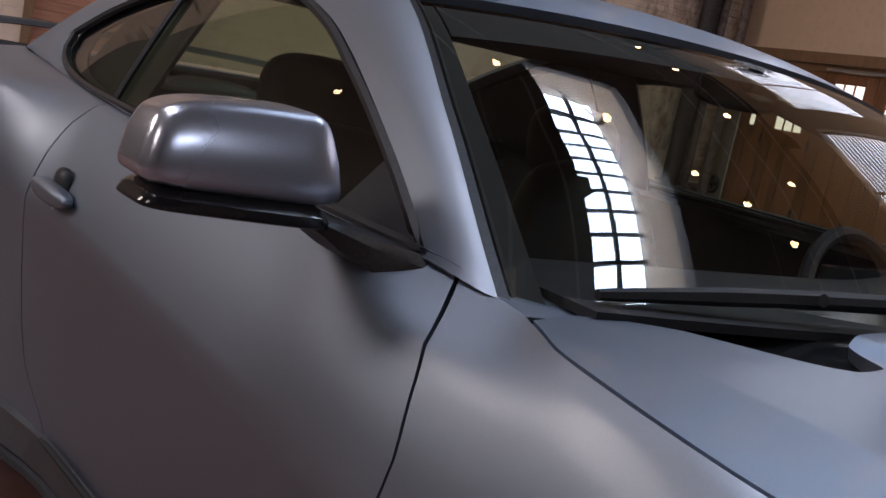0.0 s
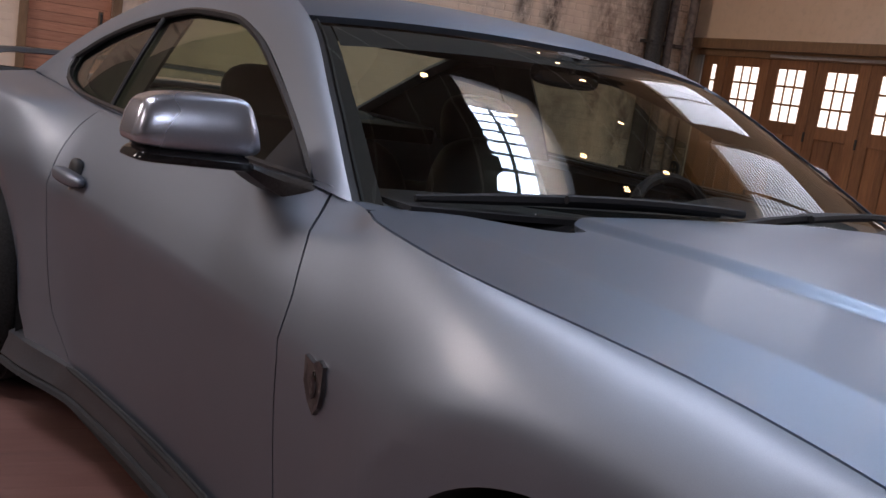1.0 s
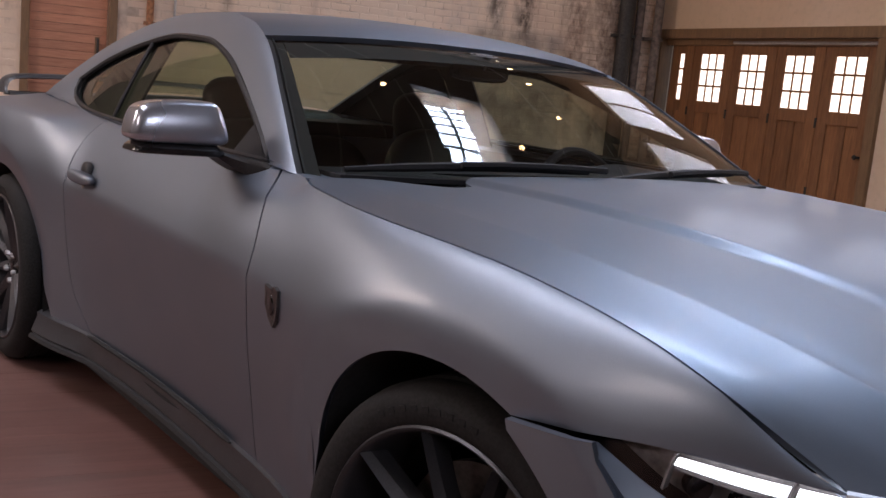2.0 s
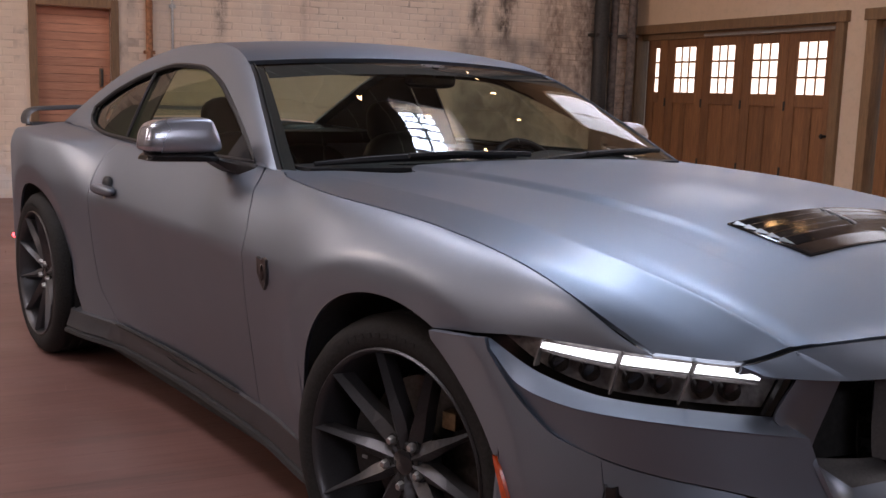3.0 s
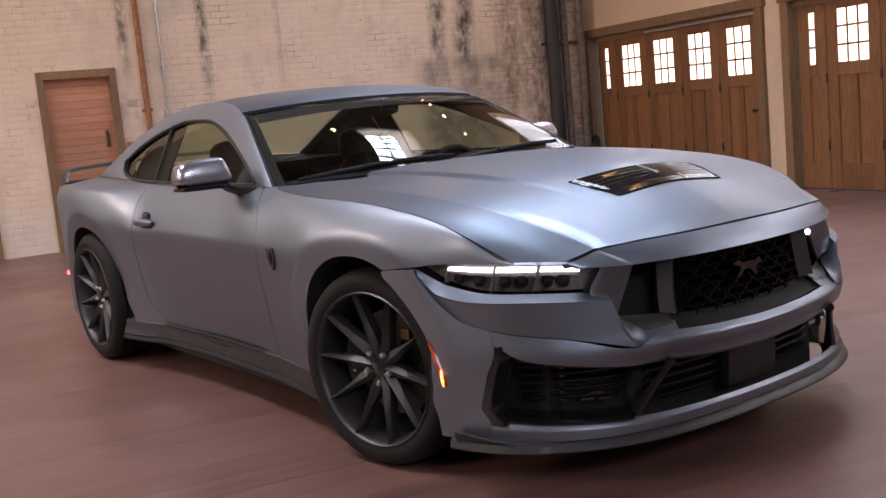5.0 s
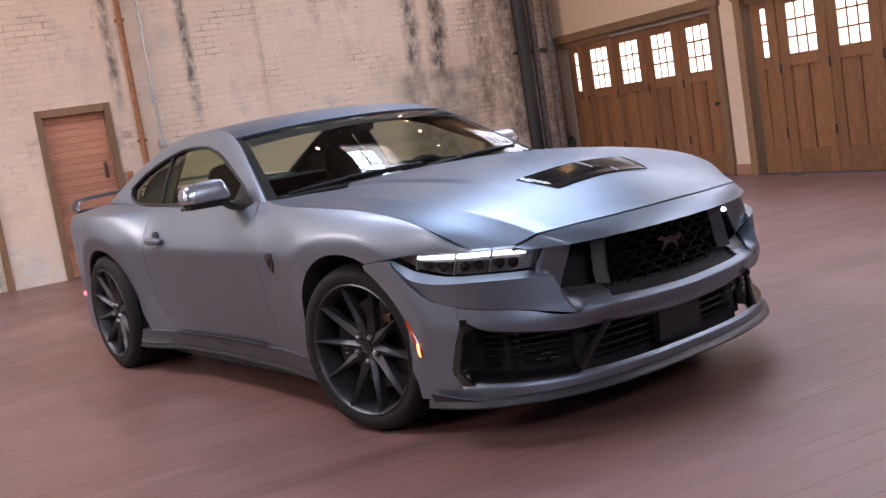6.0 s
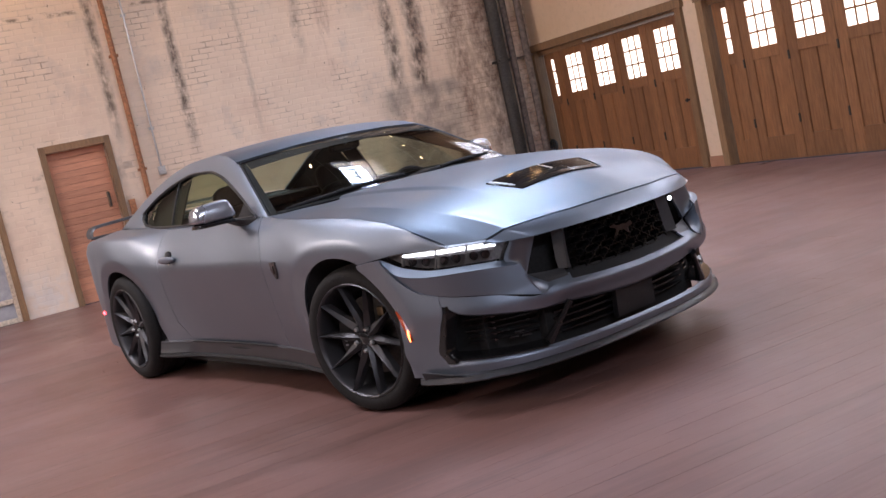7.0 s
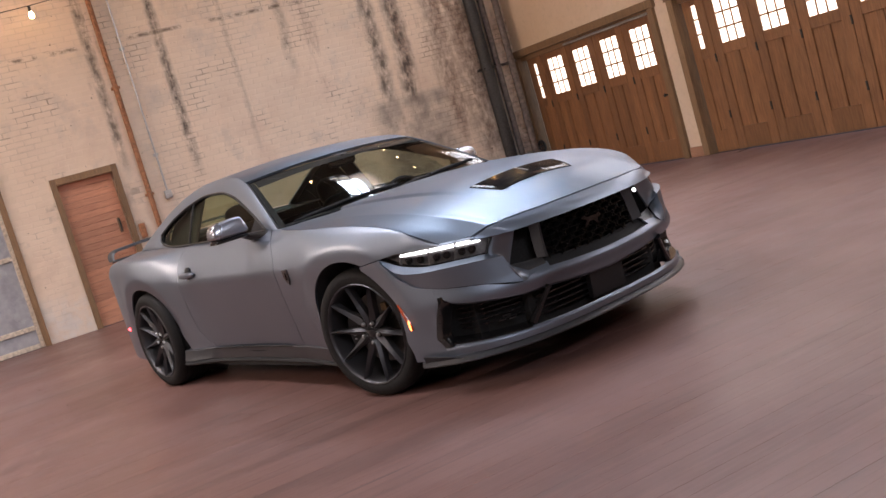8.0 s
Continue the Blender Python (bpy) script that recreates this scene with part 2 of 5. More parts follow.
def brick_material(name, joint=False):
    """Limewashed brick: thick wash, worn to the red near the corner of the hall, streaked by old leaks."""
    m = Mat(name, 0.85)
    v = m.coords((1, 1, 1), True)
    sep = m.node("SeparateXYZ")
    m.link(v, sep.inputs[0])
    y, z = sep.outputs["Y"], sep.outputs["Z"]
    soft = m.noise(v, 0.55, 5, 0.6)
    c = m.mix(m.ramp(soft, (0.32, 0.0), (0.68, 1.0)), (0.69, 0.545, 0.42), (0.79, 0.635, 0.495))
    c = m.mix(m.ramp(m.noise(v, 1.3, 6, 0.65), (0.52, 0.0), (0.74, 0.5)), c, (0.56, 0.39, 0.30))       # pink brick through the wash
    c = m.mix(m.ramp(m.noise(v, 2.1, 5, 0.6), (0.56, 0.0), (0.74, 0.55)), c, (0.45, 0.40, 0.36))         # grey patches
    if not joint:
        rnd = m.mix(0.5, m.node("ObjectInfo").outputs["Random"], m.node("NewGeometry").outputs["Random Per Island"])
        c = m.mix(m.math("MULTIPLY", m.ramp(rnd, (0.30, 0.0), (0.85, 0.13)), 1.0), c, (0.50, 0.36, 0.28))
    # worn to the bare brick, more so towards the corner
    worn_at = m.math("ADD", m.noise(m.coords((1, 1, 0.22), True), 1.9, 6, 0.62), m.span(y, 2.4, 5.1, -0.13, 0.13))
    worn = m.ramp(worn_at, (0.54, 0.0), (0.66, 1.0))
    worn = m.mix(1.0, worn, m.ramp(m.noise(v, 8, 5, 0.7), (0.32, 0.15), (0.58, 1.0)), "MULTIPLY")
    c = m.mix(m.math("MULTIPLY", worn, 0.72), c, (0.05, 0.034, 0.026) if joint else (0.27, 0.15, 0.105))
    if joint:
        seen = m.ramp(m.noise(v, 1.6, 5, 0.65), (0.54, 0.0), (0.68, 0.6))
        c = m.mix(seen, c, (0.17, 0.115, 0.085))
        c = m.mix(m.ramp(m.noise(v, 0.9, 5, 0.6), (0.42, 0.0), (0.66, 0.24)), c, (0.20, 0.15, 0.11))
    # old leaks: place along the wall, half width, foot, strength
    blot = m.ramp(m.noise(m.coords((1, 1, 0.6), True), 9, 6, 0.72), (0.34, 0.0), (0.60, 1.0))
    sway = m.math("MULTIPLY", m.math("SUBTRACT", m.noise(m.coords((1, 0.2, 1), True), 1.4, 3), 0.5), 0.16)
    for at, half, foot, much in ((-0.18, 0.055, 1.79, 0.8), (0.74, 0.055, 1.50, 0.92), (2.48, 0.06, 2.47, 0.55), (1.66, 0.03, 1.55, 0.35), (3.80, 0.1, 1.60, 0.85), (4.19, 0.12, 1.46, 0.92), (4.85, 0.16, 0.92, 0.7), (5.28, 0.22, 0.39, 0.75)):
        d = m.math("ABSOLUTE", m.math("SUBTRACT", m.math("ADD", y, sway if at > 2 else 0.0), at))
        k = m.math("MULTIPLY", m.span(d, half * 0.35, half * 1.6, much, 0.0), m.span(z, foot, foot + 0.5))
        c = m.mix(m.math("MULTIPLY", k, blot), c, (0.055, 0.040, 0.032) if at < 4.7 else (0.12, 0.065, 0.045))
    # darker grey field low down beside the corner
    grey_field = m.math("MULTIPLY", m.math("MULTIPLY", m.span(y, 3.36, 3.64), m.span(y, 4.53, 4.81, 1.0, 0.0)), m.span(z, 1.80, 1.92, 1.0, 0.0))
    c = m.mix(m.math("MULTIPLY", grey_field, m.ramp(m.noise(v, 3.2, 5, 0.6), (0.30, 0.1), (0.60, 0.75))), c, (0.17, 0.145, 0.125))
    # a chipped course along the wall and small holes
    course = m.math("MULTIPLY", m.span(m.math("ABSOLUTE", m.math("SUBTRACT", z, 3.56)), 0.008, 0.035, 1.0, 0.0), m.ramp(m.noise(v, 5, 5, 0.7), (0.47, 0.0), (0.60, 0.8)))
    c = m.mix(course, c, (0.10, 0.07, 0.05))
    c = m.mix(m.ramp(m.noise(v, 11, 3, 0.8), (0.69, 0.0), (0.73, 0.8)), c, (0.09, 0.06, 0.045))
    # whiter, patchy foot of the wall
    foot_white = m.math("MULTIPLY", m.span(z, 0.25, 0.7, 1.0, 0.0), m.ramp(m.noise(v, 4, 5), (0.42, 0.0), (0.6, 0.6)))
    c = m.mix(foot_white, c, (0.66, 0.64, 0.62))
    m.colour(c)
    m.bump(m.noise(v, 40, 5), 0.3, 0.006)
    return m.m


def wood_material(name, dark, light, scale=(1, 1, 1), rough=0.5, vary=True, world_space=False):
    m = Mat(name, rough)
    v = m.coords(scale, world_space)
    grain = m.noise(v, 9, 8, 0.62)
    fine = m.noise(v, 60, 3)
    c = m.mix(m.ramp(grain, (0.3, 0.0), (0.7, 1.0)), dark, light)
    c = m.mix(m.ramp(fine, (0.45, 0.0), (0.8, 0.35)), c, tuple(k * 0.55 for k in dark))
    if vary:
        rnd = m.mix(0.5, m.node("ObjectInfo").outputs["Random"], m.node("NewGeometry").outputs["Random Per Island"])
        c = m.mix(1.0, c, m.ramp(rnd, (0.2, 0.72), (0.8, 1.15)), "MULTIPLY")
    m.colour(c)
    m.rough(m.ramp(grain, (0.3, rough - 0.08), (0.7, rough + 0.12)))
    m.bump(grain, 0.25, 0.003)
    return m.m


def floor_material():
    """Old boards under a dull, worn reddish varnish."""
    m = Mat("worn_red_floorboards", 0.45)
    v = m.coords((5, 0.35, 5), True)
    w = m.coords((1, 1, 1), True)
    grain = m.noise(v, 9, 7, 0.6)
    c = m.mix(m.ramp(grain, (0.3, 0.0), (0.7, 1.0)), (0.149, 0.071, 0.058), (0.186, 0.097, 0.081))
    rnd = m.mix(0.5, m.node("ObjectInfo").outputs["Random"], m.node("NewGeometry").outputs["Random Per Island"])
    c = m.mix(1.0, c, m.ramp(rnd, (0.2, 0.90), (0.8, 1.07)), "MULTIPLY")
    c = m.mix(m.ramp(m.noise(m.coords((1, 0.5, 1), True), 0.9, 6, 0.62), (0.44, 0.0), (0.70, 0.8)), c, (0.219, 0.123, 0.107))
    c = m.mix(m.ramp(m.noise(m.coords((2.2, 0.25, 1), True), 1.3, 6, 0.65), (0.52, 0.0), (0.70, 0.75)), c, (0.103, 0.056, 0.046))
    c = m.mix(m.ramp(m.noise(m.coords((9, 0.30, 1), True), 1.6, 5, 0.7), (0.57, 0.0), (0.68, 0.6)), c, (0.108, 0.059, 0.050))
    c = m.mix(m.ramp(m.noise(m.coords((14, 0.22, 1), True), 1.1, 4, 0.7), (0.66, 0.0), (0.70, 0.75)), c, (0.044, 0.027, 0.023))
    c = m.mix(m.ramp(m.noise(w, 26, 4, 0.8), (0.70, 0.0), (0.76, 0.6)), c, (0.071, 0.040, 0.033))
    m.colour(c)
    m.rough(m.ramp(m.noise(w, 1.1, 6, 0.6), (0.3, 0.33), (0.7, 0.50)))
    m.bump(grain, 0.12, 0.002)
    return m.m


WALL_BRICK = brick_material("limewashed_brick")
MORTAR = brick_material("limewashed_joints", True)
PLASTER = plaster_material("cream_plaster", (0.66, 0.50, 0.36), (0.58, 0.42, 0.28))
# Tone of the unseen walls, chosen for what the car reflects.
UNSEEN_WALL = plaster_material("unseen_wall_brown", (0.15, 0.115, 0.09), (0.10, 0.078, 0.06))
GARAGE_WOOD = wood_material("varnished_fir", (0.16, 0.065, 0.024), (0.30, 0.135, 0.055), (5, 5, 0.5), 0.45)
FRAME_WOOD = wood_material("dark_door_frame", (0.17, 0.095, 0.045), (0.29, 0.165, 0.08), (5, 5, 0.6), 0.5)
RED_WOOD = wood_material("red_plank_door", (0.50, 0.215, 0.125), (0.68, 0.33, 0.20), (1.0, 0.5, 6), 0.5)
FLOOR_WOOD = floor_material()
# Ceiling boards, paler than the roof timber to lift the fill light.
CEIL_WOOD = wood_material("brown_roof_boards", (0.075, 0.062, 0.052), (0.14, 0.115, 0.095), (1, 1, 1), 0.8)
DARK_WOOD = wood_material("dark_roof_timber", (0.03, 0.022, 0.016), (0.06, 0.042, 0.03), (1, 1, 1), 0.8)
IRON = plain("black_iron_pipe", (0.035, 0.032, 0.03), 0.55, 0.3, 40, 0.3, 0.2)
RUST = plain("rusty_pipe", (0.30, 0.13, 0.06), 0.75, 0.1, 30, 0.35, 0.3)
CONDUIT = plain("galvanised_conduit", (0.45, 0.44, 0.43), 0.4, 0.7, 60, 0.15, 0.05)
# The panes glow themselves in place of daylight from outside.
FROSTED = Mat("glowing_frosted_pane", 0.4, 0, (0.9, 0.88, 0.84))
FROSTED.set("Emission Color", (1.0, 0.90, 0.76, 1)), FROSTED.set("Emission Strength", 1.05)
PANE_GREY = plain("opaque_grey_pane", (0.33, 0.33, 0.35), 0.25, 0, 8, 0.15, 0)
BULB = glow("warm_bulb", (1.0, 0.58, 0.24), 30.0)


def build_walls():
    # back wall with the recess of its door, side walls, ceiling with its skylights
    door = (-1.09, -0.38, 1.92)
    bm = bmesh.new()
    box(bm, BACK_X - 0.35, BACK_X, -3.90, -3.20, 0, CEIL_Z)
    # Unseen bay, kept dark so the side glass reflects less light.
    tagged(part("wall_bay", boxed(BACK_X - 0.35, BACK_X, SIDE_Y, -3.90, 0, CEIL_Z), UNSEEN_WALL, at=ROOM, smooth=False), "unseen brown wall bay added to dim the side glass reflection", kind="structure")
    box(bm, BACK_X - 0.35, BACK_X, -3.20, -1.78, 2.2, CEIL_Z)
    box(bm, BACK_X - 0.35, BACK_X, -1.78, door[0], 0, CEIL_Z)
    box(bm, BACK_X - 0.35, BACK_X, door[0], door[1], door[2], CEIL_Z)
    box(bm, BACK_X - 0.35, BACK_X, door[1], GARAGE_Y, 0, CEIL_Z)
    tagged(part("wall_back", bm, MORTAR, at=ROOM, smooth=False), "cream limewashed brick wall with dark leak streaks", kind="structure")
    # garage wall: openings for the folding doors below, for the upper windows above
    bm = bmesh.new()

    def row(openings, z0, z1):
        last = BACK_X
        for a, b in openings:
            box(bm, last, a, GARAGE_Y, GARAGE_Y + 0.35, z0, z1)
            last = b
        box(bm, last, FRONT_X, GARAGE_Y, GARAGE_Y + 0.35, z0, z1)

    row([(-8.80, -5.46), (-5.0, -1.73), (-1.28, 2.0)], 0, 2.0)
    row([], 2.0, 3.35)
    row(CLERESTORY, 3.35, 5.25)
    row([], 5.25, CEIL_Z)
    tagged(part("wall_garage", bm, PLASTER, at=ROOM, smooth=False), "cream plastered wall with timber garage doors", kind="structure")
    bm = boxed(FRONT_X, FRONT_X + 0.3, SIDE_Y, GARAGE_Y, 0, 4.4)
    box(bm, FRONT_X, FRONT_X + 0.3, SIDE_Y, -3.7, 4.4, CEIL_Z)
    box(bm, FRONT_X, FRONT_X + 0.3, -0.3, GARAGE_Y, 4.4, CEIL_Z)
    box(bm, FRONT_X, FRONT_X + 0.3, -3.7, -0.3, 6.0, CEIL_Z)
    tagged(part("wall_front", bm, UNSEEN_WALL, at=ROOM, smooth=False), "unseen brown front wall with a high opening added for fill light", kind="structure")
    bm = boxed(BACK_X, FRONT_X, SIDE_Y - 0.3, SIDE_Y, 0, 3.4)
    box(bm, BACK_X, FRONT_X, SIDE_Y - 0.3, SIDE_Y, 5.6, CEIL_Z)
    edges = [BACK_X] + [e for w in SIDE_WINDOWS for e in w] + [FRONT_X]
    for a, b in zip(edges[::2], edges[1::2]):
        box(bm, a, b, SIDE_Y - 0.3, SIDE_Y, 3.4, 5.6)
    tagged(part("wall_side", bm, UNSEEN_WALL, at=ROOM, smooth=False), "unseen brown side wall, toned for reflections, with tall windows", kind="structure")
    bm = bmesh.new()
    ys = sorted([SIDE_Y - 0.3, GARAGE_Y + 0.35] + [v for s in SKYLIGHTS for v in s[2:]])
    for a, b in zip(ys[::2], ys[1::2]):
        box(bm, BACK_X - 0.35, FRONT_X + 0.3, a, b, CEIL_Z, CEIL_Z + 0.2)
    for x0, x1, y0, y1 in SKYLIGHTS:
        box(bm, BACK_X - 0.35, x0, y0, y1, CEIL_Z, CEIL_Z + 0.2)
        box(bm, x1, FRONT_X + 0.3, y0, y1, CEIL_Z, CEIL_Z + 0.2)
    # roof beams
    for x in np.arange(-7.5, 10, 2.5):
        box(bm, x - 0.1, x + 0.1, SIDE_Y, -5.5, CEIL_Z - 0.35, CEIL_Z)
        box(bm, x - 0.1, x + 0.1, -3.3, -0.45, CEIL_Z - 0.35, CEIL_Z)
        box(bm, x - 0.1, x + 0.1, 1.5, 1.8, CEIL_Z - 0.35, CEIL_Z)
        box(bm, x - 0.1, x + 0.1, 3.6, GARAGE_Y, CEIL_Z - 0.35, CEIL_Z)
    wells = bmesh.new()
    bars = bmesh.new()
    for x0, x1, y0, y1 in SKYLIGHTS:
        z0, z1 = CEIL_Z + 0.2, CEIL_Z + WELL + 0.05
        for b in ((x0 - .05, x1 + .05, y0 - .05, y0), (x0 - .05, x1 + .05, y1, y1 + .05), (x0 - .05, x0, y0, y1), (x1, x1 + .05, y0, y1)):
            box(wells, *b, z0, z1)
        n = round((x1 - x0) / 0.27)
        for k in range(1, n):
            x = lerp(x0, x1, k / n)
            box(bars, x - 0.014, x + 0.014, y0, y1, CEIL_Z + WELL - .12, CEIL_Z + WELL - .06)
        for y in (lerp(y0, y1, 0.33), lerp(y0, y1, 0.67)):
            box(bars, x0, x1, y - 0.022, y + 0.022, CEIL_Z + WELL - .115, CEIL_Z + WELL - .065)
    tagged(part("skylight_well", wells, PLASTER, at=ROOM, smooth=False), "cream boarded wells of the skylight and of two made-up ones", kind="structure")
    tagged(part("skylight_bars", bars, DARK_WOOD, at=ROOM, smooth=False), "dark glazing bars of the skylight and of two made-up ones", kind="structure")
    tagged(part("ceiling", bm, CEIL_WOOD, at=ROOM, smooth=False), "dark timber ceiling with a long skylight and two made-up ones", kind="structure")


def build_floor():
    bm = boxed(BACK_X - 0.4, FRONT_X + 0.4, SIDE_Y - 0.4, GARAGE_Y + 0.4, -0.2, -0.012)
    floor = tagged(part("floor", bm, DARK_WOOD, at=ROOM, smooth=False), "worn reddish brown wooden floorboards", kind="structure")
    return floor


build_walls()
FLOOR = build_floor()


def slab_prism(bm, x0, x1, y0, y1, z0, z1, c):
    """A board or brick with its upper edges eased by c; 5 faces seen."""
    low = [bm.verts.new(p) for p in ((x0, y0, z0), (x1, y0, z0), (x1, y1, z0), (x0, y1, z0))]
    mid = [bm.verts.new(p) for p in ((x0, y0, z1 - c), (x1, y0, z1 - c), (x1, y1, z1 - c), (x0, y1, z1 - c))]
    top = [bm.verts.new(p) for p in ((x0 + c, y0 + c, z1), (x1 - c, y0 + c, z1), (x1 - c, y1 - c, z1), (x0 + c, y1 - c, z1))]
    for a, b in ((low, mid), (mid, top)):
        for k in range(4):
            bm.faces.new((a[k], a[(k + 1) % 4], b[(k + 1) % 4], b[k]))
    bm.faces.new(top)


# ---- doors, windows and pipes of the hall ----
def garage_door(x0, x1, leaves, slim, pane_z, name):
    """A folding timber door in its frame; leaves and slim give the edges of its leaves along the wall."""
    y = GARAGE_Y
    door = tagged(new(name), "varnished timber folding garage door with small glowing panes", "garage door", "", "structure")
    door.matrix_world = ROOM
    top = 2.0
    for nm, b in (("jamb", (x0 - .09, x0 + .02, y - .05, y + .12, 0, top)), ("jamb", (x1 - .02, x1 + .09, y - .05, y + .12, 0, top)), ("lintel", (x0 - .12, x1 + .12, y - .06, y + .12, top - .02, top + .09))):
        part(nm, boxed(*b, bevel=.008), FRAME_WOOD, door, at=ROOM, smooth=False)
    part("head_board", boxed(x0, x1, y + .03, y + .09, 1.91, top, bevel=.006), FRAME_WOOD, door, at=ROOM, smooth=False)
    yf = y + .06
    for a, b in [slim] + leaves:
        is_slim = (a, b) == slim
        c, half = (a + b) / 2, (.05 if is_slim else .205)
        z0, z1 = pane_z
        leaf = part("leaf", boxed(a + .004, b - .004, yf + .02, yf + .045, .004, 1.91), GARAGE_WOOD, door, at=ROOM, smooth=False)
        bars = [(a + .004, c - half, .004, 1.91), (c + half, b - .004, .004, 1.91), (c - half, c + half, z1, 1.91), (c - half, c + half, z0 - .12, z0), (c - half, c + half, .004, .27)]
        if not is_slim:
            bars.append((c - .045, c + .045, .27, z0 - .12))
        for p, q, r, s in bars:
            part("rail", boxed(p, q, yf, yf + .022, r, s, bevel=.004, seg=1), GARAGE_WOOD, leaf, at=ROOM, smooth=False)
        cols = 1 if is_slim else 3
        w, h = 2 * half / cols, (z1 - z0) / 3
        for i in range(cols):
            for j in range(3):
                p0, r0 = c - half + i * w, z0 + j * h
                part("pane", boxed(p0 + .010, p0 + w - .010, yf + .010, yf + .016, r0 + .011, r0 + h - .011), FROSTED.m, leaf, at=ROOM, smooth=False)
                for sx in (p0, p0 + w - .010):
                    part("muntin", boxed(sx, sx + .010, yf + .002, yf + .0195, r0, r0 + h), GARAGE_WOOD, leaf, at=ROOM, smooth=False)
                for sz in (r0, r0 + h - .011):
                    part("muntin", boxed(p0 + .010, p0 + w - .010, yf + .002, yf + .0195, sz, sz + .011), GARAGE_WOOD, leaf, at=ROOM, smooth=False)
    for e in [slim[1]] + [l[1] for l in leaves[:-1]]:
        for z in (.45, 1.15):
            part("hinge", boxed(e - .012, e + .012, yf - .012, yf, z - .05, z + .05, bevel=.003), IRON, door, at=ROOM)
    k = leaves[-1][1] - .07
    bm = tube(bmesh.new(), [(k, yf, .86), (k, yf - .05, .86), (k, yf - .06, .86), (k, yf - .075, .86)], [.012, .012, .026, .018], 12)
    part("door_knob", bm, IRON, door, at=ROOM)
    track = tube(bmesh.new(), [(lerp(x0, x1, .38), y + .005, 1.935), (x1 - .03, y + .005, 1.935)], .016, 8)
    part("door_track", track, CONDUIT, door, "worn steel sliding track", at=ROOM)
    return door


def leaves_from(c0, step, n):
    return [(c0 + step * (k - .5), c0 + step * (k + .5)) for k in range(n)]


garage_door(-8.80, -5.46, leaves_from(-7.934, .688, 4), (-8.69, -8.285), (1.262, 1.822), "door_1")
garage_door(-5.0, -1.73, leaves_from(-4.22, .686, 4), (-4.95, -4.567), (1.288, 1.842), "door_2")
garage_door(-1.28, 2.0, leaves_from(-.50, .686, 4), (-1.23, -.845), (1.288, 1.842), "door_3")


def plinths():
    for x0, x1 in ((-5.36, -5.10), (-1.63, -1.38)):
        bm = boxed(x0, x1, GARAGE_Y - .03, GARAGE_Y, 0, .13, bevel=.01)
        tagged(part("trim", bm, BRICK_RED, at=ROOM, smooth=False), "worn brick plinth of the pier", kind="structure")


BRICK_RED = plaster_material("worn_red_brick", (0.34, 0.17, 0.10), (0.25, 0.12, 0.075))
plinths()


def back_door():
    x = BACK_X
    door = tagged(new("door_4"), "closed red plank door in a brown wooden frame", "door", "", "structure")
    door.matrix_world = ROOM
    y0, y1, top = -1.09, -.38, 1.92
    for nm, b in (("jamb", (x - .12, x + .035, y0 - .075, y0, 0, top + .09)), ("jamb", (x - .12, x + .035, y1, y1 + .075, 0, top + .09)), ("head", (x - .12, x + .035, y0, y1, top, top + .09))):
        part(nm, boxed(*b, bevel=.006), FRAME_WOOD, door, at=ROOM, smooth=False)
    part("backing", boxed(x - .16, x - .135, y0, y1, 0, top), DARK_WOOD, door, at=ROOM, smooth=False)
    n = 23
    for k in range(n):
        z0, z1 = top * k / n, top * (k + 1) / n
        part("plank", boxed(x - .135, x - .11 + .0015 * ((k * 7) % 3), y0 + .004, y1 - .004, z0 + .0012, z1 - .0012, bevel=.003, seg=1), RED_WOOD, door, at=ROOM, smooth=False)
    bm = tube(bmesh.new(), [(x - .11, -.47, 1.14), (x - .055, -.47, 1.15), (x - .05, -.47, 1.22), (x - .055, -.47, 1.29), (x - .11, -.47, 1.30)], .011, 8)
    part("door_handle", bm, IRON, door, at=ROOM)
    part("lock_plate", boxed(x - .112, x - .102, -.492, -.448, 1.12, 1.32, bevel=.004), FRAME_WOOD, door, at=ROOM)
    # glazed door further along the wall
    gl = tagged(new("window_1"), "grey glazed double door with opaque grey panes", "window", "", "structure")
    gl.matrix_world = ROOM
    part("jamb", boxed(x - .12, x + .03, -1.825, -1.750, 0, 2.27, bevel=.006), FRAME_WOOD, gl, at=ROOM, smooth=False)
    part("jamb", boxed(x - .12, x + .03, -3.250, -3.175, 0, 2.27, bevel=.006), FRAME_WOOD, gl, at=ROOM, smooth=False)
    part("head", boxed(x - .12, x + .03, -3.175, -1.825, 2.19, 2.27, bevel=.006), FRAME_WOOD, gl, at=ROOM, smooth=False)
    for a, b in ((-3.175, -2.505), (-2.495, -1.825)):
        for nm, bb in (("stile", (a, a + .05, .0, 2.19)), ("stile", (b - .05, b, .0, 2.19)), ("rail", (a + .05, b - .05, 0, .06)), ("rail", (a + .05, b - .05, .24, .30)), ("rail", (a + .05, b - .05, 1.16, 1.22)), ("rail", (a + .05, b - .05, 2.10, 2.19))):
            part(nm, boxed(x - .10, x - .05, *bb, bevel=.004, seg=1), GREY_PAINT, gl, at=ROOM, smooth=False)
        for z0, z1 in ((.06, .24), (.30, 1.16), (1.22, 2.10)):
            part("pane", boxed(x - .08, x - .074, a + .05, b - .05, z0, z1), PANE_GREY, gl, at=ROOM, smooth=False)


GREY_PAINT = plain("flaking_cream_paint", (0.55, 0.47, 0.38), 0.7, 0, 30, 0.25, 0.3)
back_door()


